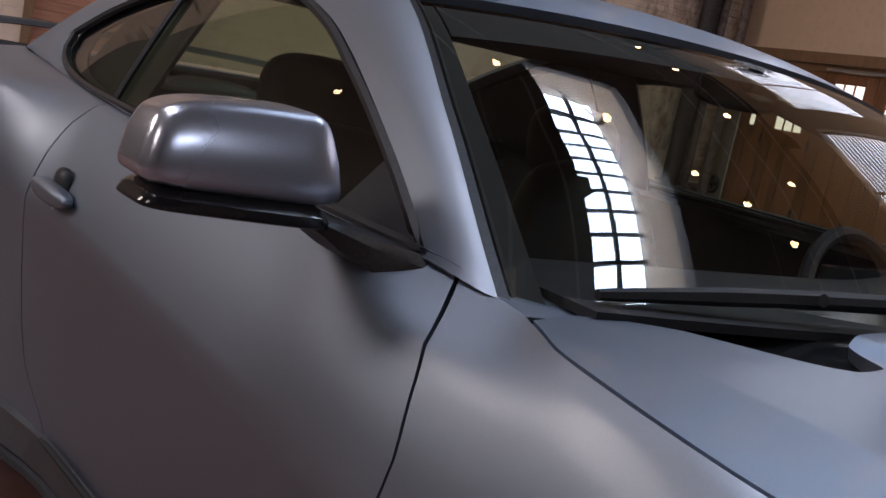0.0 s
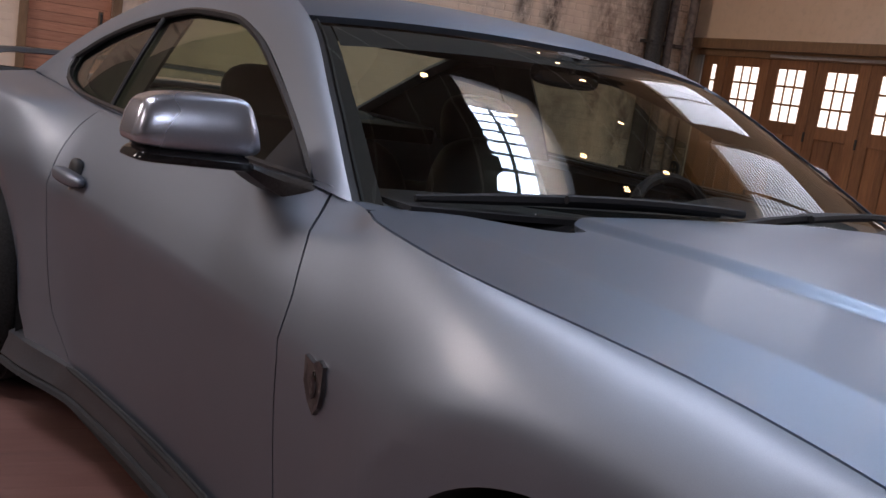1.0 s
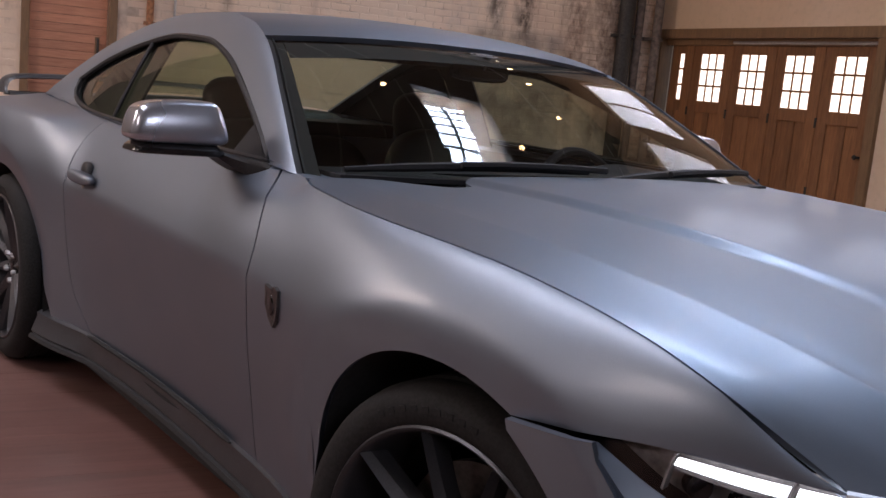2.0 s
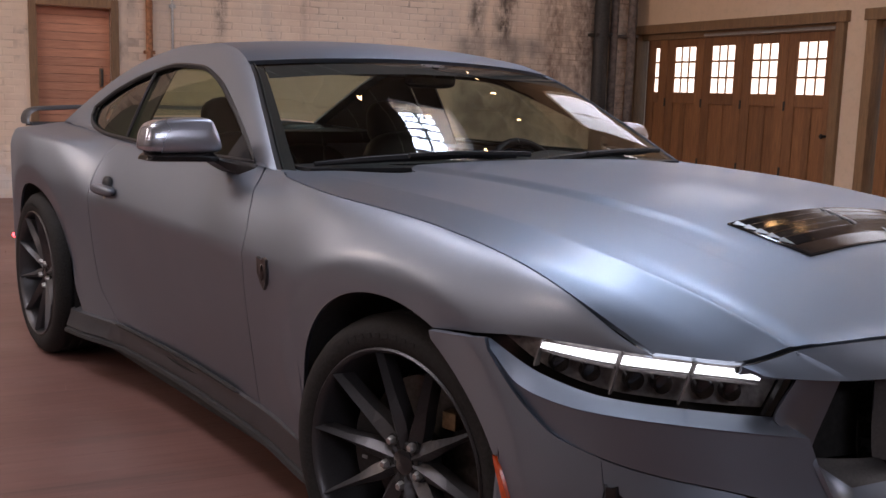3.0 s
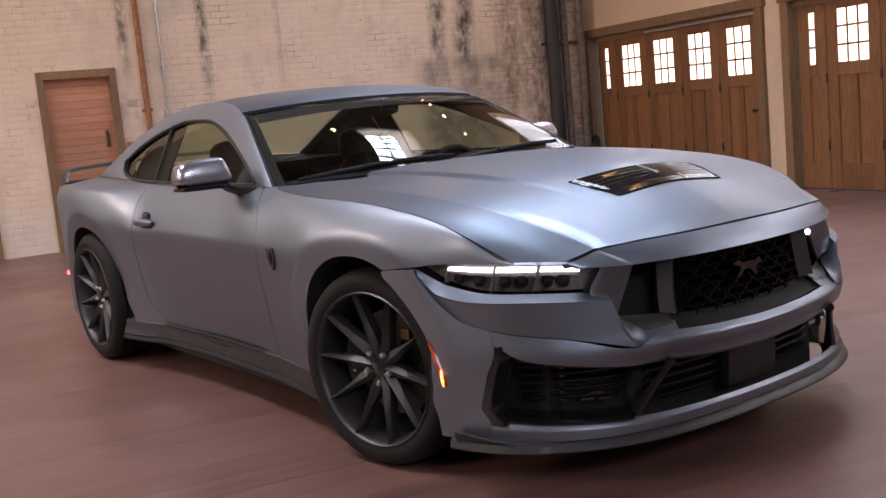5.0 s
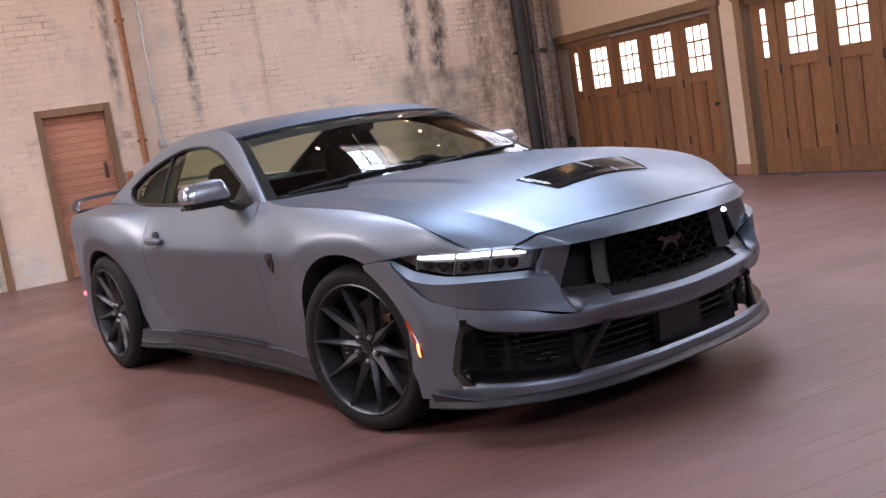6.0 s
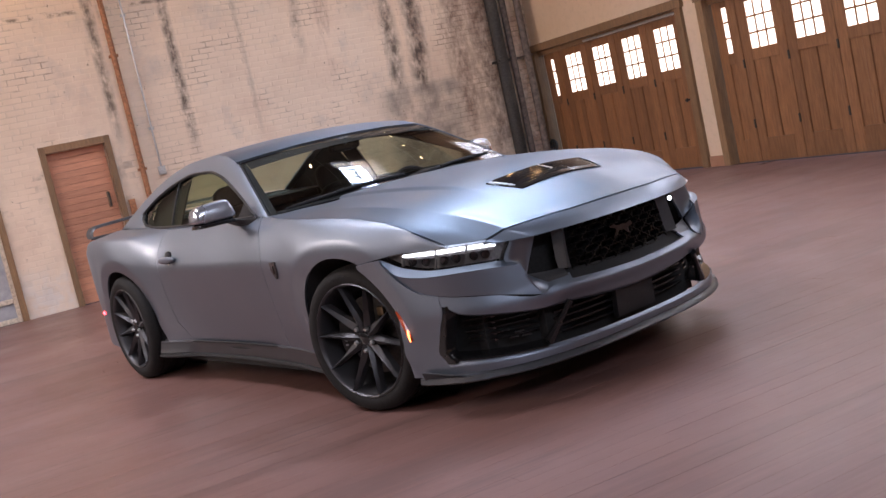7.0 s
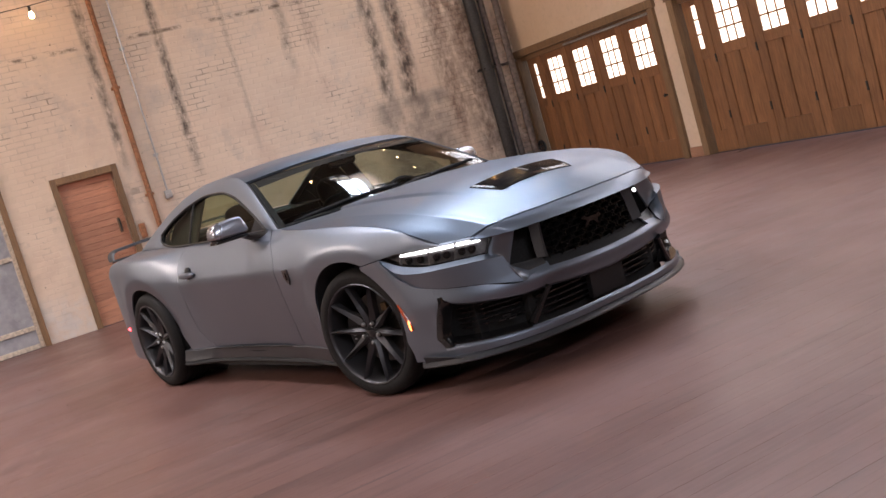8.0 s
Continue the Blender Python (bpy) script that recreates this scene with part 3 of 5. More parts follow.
def wall_pipes():
    x = BACK_X

    def pipe(name, y, z0, z1, r, mat, label, off=.05, wobble=0.0):
        zs = np.linspace(z0, z1, 14)
        bm = tube(bmesh.new(), [(x + off, y + wobble * math.sin(z * 2.1), z) for z in zs], r, 12)
        ob = tagged(part(name, bm, mat, at=ROOM), label, "pipe")
        for z in np.arange(z0 + .5, z1, 1.45):
            part("pipe_clip", boxed(x - .002, x + off + r * .7, y - r - .02, y + r + .02, z - .018, z + .018, bevel=.004), mat, ob, at=ROOM)
        return ob

    pipe("wall_pipe", -.006, 1.0, CEIL_Z, .035, RUST, "rusty brown vertical pipe on the brick wall", .045)
    conduit = pipe("conduit", .231, 1.48, CEIL_Z, .012, CONDUIT, "thin galvanised conduit on the brick wall", .03)
    part("junction_box", boxed(x, x + .06, .186, .276, 1.38, 1.49, bevel=.008), CONDUIT, conduit, at=ROOM)
    box_ob = part("wall_box", boxed(x, x + .05, -.27, -.19, .97, 1.16, bevel=.006), RUST, at=ROOM)
    tagged(box_ob, "small rusty switch box on the brick wall", "switch box")
    pipe("down_pipe", 5.45, 0.0, CEIL_Z, .095, IRON, "thick black iron down pipe in the corner", .13)
    pipe("corner_pipe", 5.66, 0.0, CEIL_Z, .05, GREY_BEAM, "weathered grey pipe in the corner", .10)
    pipe("corner_pipe", 5.84, 0.0, CEIL_Z, .055, GREY_BEAM, "weathered grey pipe in the corner", .22)
    valve = tagged(part("valve", blob_disc((-8.72, GARAGE_Y - .06, .55), .085), IRON, at=ROOM), "black iron valve wheel beside the pipes", "valve")
    part("valve_stem", tube(bmesh.new(), [(-8.72, GARAGE_Y, .55), (-8.72, GARAGE_Y - .08, .55)], .02, 8), IRON, valve, at=ROOM)


def blob_disc(c, r):
    ring = [(c[0] + r * math.cos(a), c[1], c[2] + r * math.sin(a)) for a in np.linspace(0, math.tau, 20, endpoint=False)]
    bm = tube(bmesh.new(), ring, .022, 8, True)
    for a in (0, math.pi / 2):
        d = Vector((math.cos(a), 0, math.sin(a))) * r
        tube(bm, [Vector(c) - d, Vector(c) + d], .012, 6)
    return bm


GREY_BEAM = plain("weathered_grey_metal", (0.13, 0.10, 0.085), 0.7, 0.1, 20, 0.35, 0.3)
wall_pipes()


BLIND = plain("pale_blind_slat", (0.62, 0.61, 0.57), 0.6, 0, 40, 0.06, 0.05)


def clerestory():
    for n, (a, b) in enumerate(CLERESTORY):
        win = tagged(new("window_%d" % (n + 2)), "upper window behind pale slatted blinds over the garage doors", "window", "", "structure")
        win.matrix_world = ROOM
        y = GARAGE_Y + .10
        for x in (a, (a + b) / 2, b):
            part("frame", boxed(x - .02, x + .02, y, y + .05, 3.35, 5.25), FRAME_WOOD, win, at=ROOM, smooth=False)
        for k in range(20):
            bm = boxed(a, b, y + .058, y + .064, 3.37 + k * .095, 3.43 + k * .095)
            part("slat", bm, BLIND, win, at=ROOM, smooth=False)


clerestory()


def bulb_string(points, name="string_light"):
    """A sagging cord with warm bulbs at the points."""
    cord = []
    for p, q in zip(points, points[1:]):
        for t in np.linspace(0, 1, 6, endpoint=False):
            v = Vector(p).lerp(Vector(q), t)
            v.z += .12 - .10 * math.sin(t * math.pi)
            cord.append(v)
    cord.append(Vector(points[-1]) + Vector((0, 0, .12)))
    ob = tagged(part(name, tube(bmesh.new(), cord, .006, 5), IRON, at=ROOM), "black cord with warm glowing bulbs under the roof", "string lights", "string lights under the roof")
    for p in points:
        part("socket", tube(bmesh.new(), [(p[0], p[1], p[2] + .12), (p[0], p[1], p[2] + .045)], .018, 8), IRON, ob, at=ROOM)
        prof = [(.012, .05), (.022, .03), (.032, .0), (.028, -.025), (.012, -.042)]
        part("bulb", tube(bmesh.new(), [(p[0], p[1], p[2] + d) for r, d in prof], [r for r, d in prof], 10), BULB, ob, at=ROOM)


bulb_string([(-8.11, -4.91, 4.3), (-8.28, -2.92, 4.15), (-8.46, -0.78, 4), (-8.55, 1.38, 4.5), (-8.33, 3.50, 4.7)])
bulb_string([(-3.85, -0.73, 4.5), (-3.04, 0.66, 4.5), (-2.73, 1.42, 4.5), (-2.25, 2.04, 4.5), (-2.03, 2.49, 4.5), (-1.77, 2.91, 4.5), (-1.25, 4.01, 4.5)])
bulb_string([(-6.51, 3.36, 4.5), (-5.49, 3.14, 4.5), (-4.52, 3.03, 4.5), (-3.47, 3.02, 4.5), (-2.59, 3.29, 4.5), (-1.31, 3.60, 4.5)])


def tie_rods():
    """Thin steel rods under the roof, along the hall."""
    for y in (-.9, -.35, .25, .8, 1.35, 3.7, 4.3, 5.0):
        bm = tube(bmesh.new(), [(BACK_X, y, 5.7), (0, y, 5.66), (FRONT_X, y, 5.7)], .014, 6)
        tagged(part("tie_rod", bm, CONDUIT, at=ROOM), "thin steel tie rod under the roof", "tie rod", "tie rods under the roof")


tie_rods()


# ---- the car: x ahead from the front axle, y to its left, z up ----
CAR = thing("sports_car", "satin grey two-door sports coupe parked on the wooden floor", "car")
XS, HUB_Z, ARCH_R, HUB_F, HUB_R = 0.05, 0.366, 0.385, -0.024, -2.676

sh_w = curve((-3.9, .66), (-3.6, .77), (-3.2, .872), (-2.72, .935), (-2.3, .90), (-1.95, .872), (-1.5, .885), (-1.0, .905), (-.55, .926), (-.2, .936), (-.06, .934), (.05, .922))
sh_z = curve((-3.9, .84), (-3.2, .86), (-2.75, .845), (-2.4, .79), (-2.1, .750), (-1.5, .748), (-.6, .742), (-.4, .736), (-.15, .715), (.05, .70))
top_w = curve((-3.9, .56), (-3.5, .63), (-3.0, .69), (-2.5, .735), (-2.0, .765), (-1.5, .785), (-.79, .806), (-.66, .815), (-.56, .852), (-.35, .866), (.15, .838), (.42, .808), (.585, .745), (.70, .70))
top_z = curve((-3.9, .90), (-3.5, .955), (-3.0, .99), (-2.5, .985), (-2.0, .965), (-1.5, .957), (-.79, .962), (-.615, .952), (-.35, .932), (0, .911), (.15, .893), (.3, .865), (.42, .826), (.585, .735), (.70, .718))
lo_w = curve((-3.9, .66), (-3.2, .86), (-2.72, .90), (-2.25, .860), (-1.9, .810), (-1.4, .795), (-.8, .815), (-.4, .865), (.05, .905))
lamp_top_y = curve((.05, .922), (.15, .906), (.25, .882), (.4, .838), (.585, .747))
lamp_top_z = curve((.05, .70), (.25, .724), (.4, .738), (.585, .733))


ARC_S, ARC_C = math.sin(radians(66)), math.cos(radians(66))


def arch_z(x, hub, r=ARCH_R):
    d = r * r - (x - hub) ** 2
    return HUB_Z + math.sqrt(d) if d > 0 else 0.0


def flare(x, z):
    """Swelling round a wheel arch: it rises to a crease, inside of which a flat lip turns in to the opening."""
    out = 0.0
    for hub in (HUB_F, HUB_R):
        r = math.hypot(x - hub, max(z - HUB_Z, 0)) - ARCH_R
        if r < 0.30:
            fade = smoothstep((0.90 - z) / 0.14)
            swell = 0.012 * math.exp(-(((r - 0.078) / 0.10) ** 2)) if r > 0.078 else 0.012 - 0.017 * (0.078 - r) / 0.078
            out += lerp(0.010 * math.exp(-((r / 0.085) ** 2)), swell, smoothstep((z - 0.33) / 0.16)) * fade
    return out


# the fender's shoulder crease: its place between waist crease and hood gap, and its half width
fold_t = curve((-2.3, .96), (-1.10, .96), (-.92, .84), (-.75, .75), (-.60, .82), (-.48, .93), (-.2, .95))
fold_w = curve((-2.3, .775), (-2.0, .785), (-1.5, .803), (-1.10, .818), (-.92, .848), (-.75, .866), (-.60, .868), (-.48, .869), (-.2, .872))


def side_y(x, z):
    """Half width of the body's side at a height."""
    cut = smoothstep((x + 2.25) / 0.25) * smoothstep((-.22 - x) / 0.36)               # door and fender are cut by a sharp waist crease
    zs, zc, w, yg = sh_z(x), top_z(x), sh_w(x), top_w(x)
    if z <= zs:
        k = (zs - z) / (zs - 0.30)
        y = w - (w - lo_w(x)) * min(k, 1.3) ** lerp(1.45, 1.15, cut)
    else:
        t = min((z - zs) / (zc - zs), 1.0)
        y = yg + (w - yg) * (math.sqrt(1 - (t * ARC_S) ** 2) - ARC_C) / (1 - ARC_C)
        hip = smoothstep((-2.10 - x) / 0.34) * smoothstep((x + 3.90) / 0.40)          # a shelf over the rear wheel
        brow = w - 0.028 * (t / 0.80) ** 2 if t < 0.80 else lerp(w - 0.028, yg, (t - 0.80) / 0.20)
        y = lerp(y, brow, hip)
        tc, yc = fold_t(x), fold_w(x)
        facet = lerp(w, yc, t / tc) + .007 * math.sin(math.pi * t / tc) if t < tc else lerp(yc, yg, (t - tc) / (1 - tc))
        y = lerp(y, facet, cut)
    return y + flare(x, z)


def q_to_z(x, q, sill):
    zs = sh_z(x)
    return zs + q * (zs - sill) if q <= 0 else zs + (top_z(x) - zs) * math.sin(q * math.pi / 2)


def z_to_q(x, z, sill):
    zs = sh_z(x)
    return (z - zs) / (zs - sill) if z <= zs else math.asin(min((z - zs) / (top_z(x) - zs), 1)) * 2 / math.pi


def side_rows(q0, k, n, q1=1.0):
    """Row k of n from q0 to q1, the middle row on the waist crease or a little above a tall arch."""
    mid = max(0.0, 0.8 * (q0 + 0.15))
    return lerp(q0, mid, 2 * k / n) if 2 * k <= n else lerp(mid, q1, 2 * k / n - 1)


def columns(x0, x1, step, hubs=()):
    """Stations along the body, closer at the feet of the wheel arches."""
    xs = set(np.linspace(x0, x1, max(int(abs(x1 - x0) / step), 2) + 1).round(5))
    for hub in hubs:
        for a in np.linspace(0, math.pi, 49):
            x = round(hub + ARCH_R * math.cos(a), 5)
            if min(x0, x1) < x < max(x0, x1):
                xs.add(x)
        for d in (-ARCH_R - 0.002, ARCH_R + 0.002):
            if min(x0, x1) < hub + d < max(x0, x1):
                xs.add(hub + d)
    return sorted(xs)


def side_panel(x_front, x_rear, sill, side, hubs=(), q1=1.0, n=30):
    """A sheet of the body's side; its front and rear edges may lean: functions of height."""
    rows = []
    xs = columns(x_rear(0.6), x_front(0.6), 0.03, hubs)
    lo, hi = xs[0], xs[-1]
    for x in xs:
        t = (x - lo) / (hi - lo)
        z0 = max([sill] + [arch_z(x, h) for h in hubs])
        q0 = z_to_q(x, z0, sill)
        row = []
        for k in range(n + 1):
            q = side_rows(q0, k, n, q1)
            z = q_to_z(x, q, sill)
            xx = x + (x_front(z) - hi) * max(t * 4 - 3, 0) ** 1.0 + (x_rear(z) - lo) * max(1 - t * 4, 0)
            z = q_to_z(xx, q, sill) if q > 0 else z
            row.append((xx, side * side_y(xx, z), z))
        rows.append(row)
    return thick(grid(bmesh.new(), rows), 0.012)


door_front = curve((.2, -.80), (.303, -.79), (.45, -.755), (.604, -.722), (.75, -.690), (.80, -.688), (.853, -.704), (.913, -.733), (.965, -.780))
door_rear = curve((.2, -1.92), (.30, -1.97), (.42, -2.065), (.6, -2.085), (.80, -2.09), (.9, -2.075), (.95, -2.03), (.98, -1.97))


def sides():
    for side in (-1, 1):
        # front fender, and its tongue over the headlamp
        rows = []
        xs = [x for x in columns(-.66, .585, 0.025, (HUB_F,))]
        for x in xs:
            row = []
            t = max(0.0, 1 - (x + .66) / 0.25)
            for k in range(31):
                if x <= XS:
                    z0 = max(0.22, arch_z(x, HUB_F))
                    q = side_rows(z_to_q(x, z0, 0.22), k, 30)
                    z = q_to_z(x, q, 0.22)
                    xx = x + t * (door_front(z) + 0.004 - -.66)
                    z = q_to_z(xx, q, 0.22) if q > 0 else z
                    row.append((xx, side * side_y(xx, z), z))
                else:
                    zl, yl, zg, yg = lamp_top_z(x), lamp_top_y(x), top_z(x), top_w(x)
                    za = arch_z(x, HUB_F)
                    a0 = math.asin(min(max((za - zl) / max(zg - zl, 1e-4), 0), 1))
                    a = side_rows(a0 * 2 / math.pi, k, 30) * math.pi / 2
                    z = zl + (zg - zl) * math.sin(a)
                    row.append((x, side * (yg + (yl - yg) * (math.sqrt(1 - (math.sin(a) * ARC_S) ** 2) - ARC_C) / (1 - ARC_C) + flare(x, z)), z))
            rows.append(row)
        part("fender", thick(grid(bmesh.new(), rows), 0.012), PAINT, CAR)
        rows = []
        for x in np.linspace(-.652, -.80, 12):
            rows.append([(x, side * lerp(top_w(x), .725, k / 6), top_z(x) - .004 * k / 6) for k in range(7)])
        part("fender_cap", thick(grid(bmesh.new(), rows), 0.004), PAINT, CAR)
        part("door", side_panel(lambda z: door_front(z), lambda z: door_rear(z), 0.285, side), PAINT, CAR)
        part("quarter_panel", side_panel(lambda z: door_rear(z) - 0.004, lambda z: -3.72, 0.22, side, (HUB_R,)), PAINT, CAR)
        # sill under the door, its shade put into a darker colour, a dark lip below it and a black bar for the groove's
        # shade above
        sill, lip = [], []
        for x in np.linspace(-.36, -2.32, 56):
            flick = smoothstep((-1.88 - x) / 0.34)
            w = lo_w(x) + lerp(.010, .034, flick)
            sill.append([(x, side * y, z) for y, z in ((lo_w(x) - .02, .300), (lo_w(x) + .006 + .010 * flick, .284), (lo_w(x) + .002 + .014 * flick, .270), (w, .222), (w - .004, .214))])
            lip.append([(x, side * y, z) for y, z in ((w - .012, .217), (w + .006, .210), (w + .009, .198), (w - .01, .186), (.70, .20))])
        part("sill", thick(grid(bmesh.new(), sill), 0.008), SPLITTER, CAR)
        part("side_skirt", thick(grid(bmesh.new(), lip), 0.006), SKIRT, CAR, "dark satin side skirt")
        groove = [(x, side * (lo_w(x) + .010), lerp(.286, .290, (x + 2.0) / 1.1)) for x in np.linspace(-.92, -1.96, 30)]
        part("sill_groove", tube(bmesh.new(), groove, [.003] + [.0065] * 28 + [.003], 6), BLACK_MATT, CAR)


SPLITTER = plain("satin_grey_lip", (0.045, 0.047, 0.052), 0.42, 0.3, 200, 0.15, 0.05)
FIN_GREY = plain("satin_grey_fin", (0.075, 0.075, 0.078), 0.42, 0.35, 200, 0.12, 0.04)
SKIRT = plain("satin_dark_skirt", (0.026, 0.026, 0.027), 0.6, 0.0, 200, 0.2, 0.05, Specular_IOR_Level=0.18)
sides()

# hood
hood_mid = curve((-.62, .985), (-.3, .990), (0, .980), (.3, .954), (.5, .924), (.7, .866), (.82, .806), (.86, .780))
flank_z = curve((-.9, .962), (-.615, .952), (-.35, .932), (0, .911), (.15, .893), (.3, .865), (.42, .826), (.585, .735), (.70, .668))
hood_front = curve((0, .822), (.35, .812), (.54, .790), (.79, .738), (.91, .690), (.95, .648), (1.0, .585))
hood_lip = curve((0, .768), (.35, .767), (.54, .766), (.70, .762), (.79, .756), (.86, .740), (.92, .727), (1.0, .733))
hood_rear = curve((0, -.525), (.50, -.545), (.57, -.535), (.60, -.478), (.64, -.475), (.80, -.605), (.94, -.652), (1.0, -.645))
ridge_y = curve((-.6, .755), (-.28, .738), (.1, .705), (.33, .668), (.47, .635), (.62, .590), (.75, .552))
ridge_z = curve((-.6, .957), (-.4, .953), (-.2, .945), (0, .932), (.1, .922), (.2, .909), (.3, .893), (.4, .873), (.5, .848), (.62, .810), (.75, .760))
crease_y = curve((-.6, .49), (0, .445), (.5, .38))


RIDGE_R = 0.84


def hood_z(x, y):
    """Height of the hood: a dome out to the ridge, then a hollow flank to the gap."""
    y, yg, yr, zr = abs(y), top_w(min(x, .70)), ridge_y(x), ridge_z(x)
    zg = flank_z(min(x, .70))
    if y <= yr:
        step = 0.011 * smoothstep((.55 - x) / 0.5)
        dome = (math.sqrt((y / yr) ** 2 + 0.25) - 0.5) / 0.618
        return zr + (hood_mid(x) - step - zr) * (1 - dome) + step * smoothstep((crease_y(x) + 0.015 - y) / 0.040)
    u = min((y - yr) / max(yg - yr, 1e-3), 1.0)
    sag = 0.002 * smoothstep((x + .4) / .7)
    return lerp(zr, zg, u) - sag * 4 * u * (1 - u)


def hood_point(r, s):
    """r across (-1 to 1), s from the windscreen to the nose."""
    a = abs(r)
    x = lerp(hood_rear(a), hood_front(a) - 0.004, s)
    y = r * (top_w(min(x, .70)) - 0.005)
    xf = hood_front(a)
    drop = hood_z(xf, a * top_w(min(xf, .70))) - hood_lip(a)
    return (x, y, hood_z(x, y) - drop * smoothstep((s - .55) / .45) ** 1.4)


def hood_top(x, y):
    """Height of the hood's outer face."""
    a = abs(y) / (top_w(min(x, .70)) - 0.005)
    s = (x - hood_rear(a)) / (hood_front(a) - 0.004 - hood_rear(a))
    return hood_point(math.copysign(min(a, 1.0), y), min(max(s, 0), 1))[2]


def hood():
    half = sorted(set(np.linspace(0, RIDGE_R, 49)) | set(np.linspace(.46, .62, 40)) | {RIDGE_R - .004, RIDGE_R + .006} | set(np.linspace(RIDGE_R, 1, 13)))
    rs = [-r for r in half[:0:-1]] + half
    rows = []
    for r in rs:
        row = []
        for s in np.linspace(0, 1, 70):
            # the lines of the sheet follow the ridge, so that its edge stays crisp
            a = abs(r)
            for _ in range(4):
                x = lerp(hood_rear(a), hood_front(a) - 0.004, s)
                w = top_w(min(x, .70)) - 0.005
                e = ridge_y(x) / w
                a = abs(r) / RIDGE_R * e if abs(r) <= RIDGE_R else lerp(e, 1.0, (abs(r) - RIDGE_R) / (1 - RIDGE_R))
            row.append(hood_point(math.copysign(a, r), s))
        rows.append(row)
    return part("hood", thick(grid(bmesh.new(), rows), 0.014), PAINT, CAR)


hood()

# front skin: contours at a height are superellipses about the front axle
nose_x = curve((.10, .875), (.20, .868), (.42, .880), (.47, .895), (.53, .880), (.60, .872), (.735, .868), (.80, .822))
nose_p = curve((.12, 2.9), (.5, 2.7), (.72, 2.35))


def nose_w(z):
    return side_y(XS, min(z, .70)) - flare(XS, min(z, .70))


def skin(s, z, off=0.0):
    """A point of the front skin: s = 0 at the middle, 1 at the front axle's station."""
    a, p = s * math.pi / 2, nose_p(z)
    x = XS + (nose_x(z) - XS - off) * math.cos(a) ** (2 / p)
    y = (nose_w(z) - off) * math.sin(abs(a)) ** (2 / p)
    return x, math.copysign(y, s), z


def s_at_y(y, z):
    return math.asin(min(y / nose_w(z), 1) ** (nose_p(z) / 2)) * 2 / math.pi


def s_at_x(x, z):
    return math.acos(min(max((x - XS) / (nose_x(z) - XS), 0), 1) ** (nose_p(z) / 2)) * 2 / math.pi


def skin_patch(s0, s1, z0, z1, n=24, m=8, off=0.0, depth=0.012):
    """A piece of the skin between two heights that may change along it."""
    z0f, z1f = [z if callable(z) else (lambda s, z=z: z) for z in (z0, z1)]
    rows = []
    for s in np.linspace(s0, s1, n + 1):
        rows.append([skin(s, lerp(z0f(abs(s)), z1f(abs(s)), k / m), off(abs(s), k / m) if callable(off) else off) for k in range(m + 1)])
    bm = grid(bmesh.new(), rows)
    return thick(bm, depth) if depth else bm


S_TIP, S_GR, S_INT = .833, .192, .684      # tip of the headlamp, edge of the grille, of the lower intake
LAMP_HI = [(.378, .709), (.413, .722), (.55, .734), (.724, .738), (.829, .730)]
LAMP_LO = [(.406, .641), (.526, .646), (.649, .652), (.752, .676), (.833, .724)]
LEDGE = [(.351, .611), (.440, .622), (.527, .628), (.677, .634), (.775, .655), (.836, .718)]
SEAM = [(.300, .475), (.463, .5175), (.625, .5435), (.727, .5735), (.786, .634), (.838, .712)]
seam_mid = curve((0, .488), (.10, .495), (.206, .503), (.265, .494), (.300, .475), (.463, .517), (.625, .543), (.727, .573), (.786, .632), (S_TIP, .714))
intake_hi = curve((0, .383), (.10, .395), (.204, .410), (.284, .412), (.45, .430), (.60, .459), (.66, .500), (S_INT, .505))
intake_lo = curve((0, .258), (.30, .264), (.65, .282), (S_INT, .285))
outer_s = lambda z: float(np.interp(z, (.20, .279, .323, .496, .60), (.685, .690, .716, .660, .658)))


def patch(side, lo, hi, n=24, m=8, off=0.0, depth=0.012):
    """A piece of the front skin between two lines of (s, z); off(u, k) sinks it."""
    a, b = spline(lo, n + 1), spline(hi, n + 1)
    rows = []
    for i in range(n + 1):
        row = []
        for k in range(m + 1):
            q = a[i].lerp(b[i], k / m)
            row.append(skin(side * q.x, q.y, off(i / n, k / m) if callable(off) else off))
        rows.append(row)
    bm = grid(bmesh.new(), rows)
    return thick(bm, depth) if depth else bm


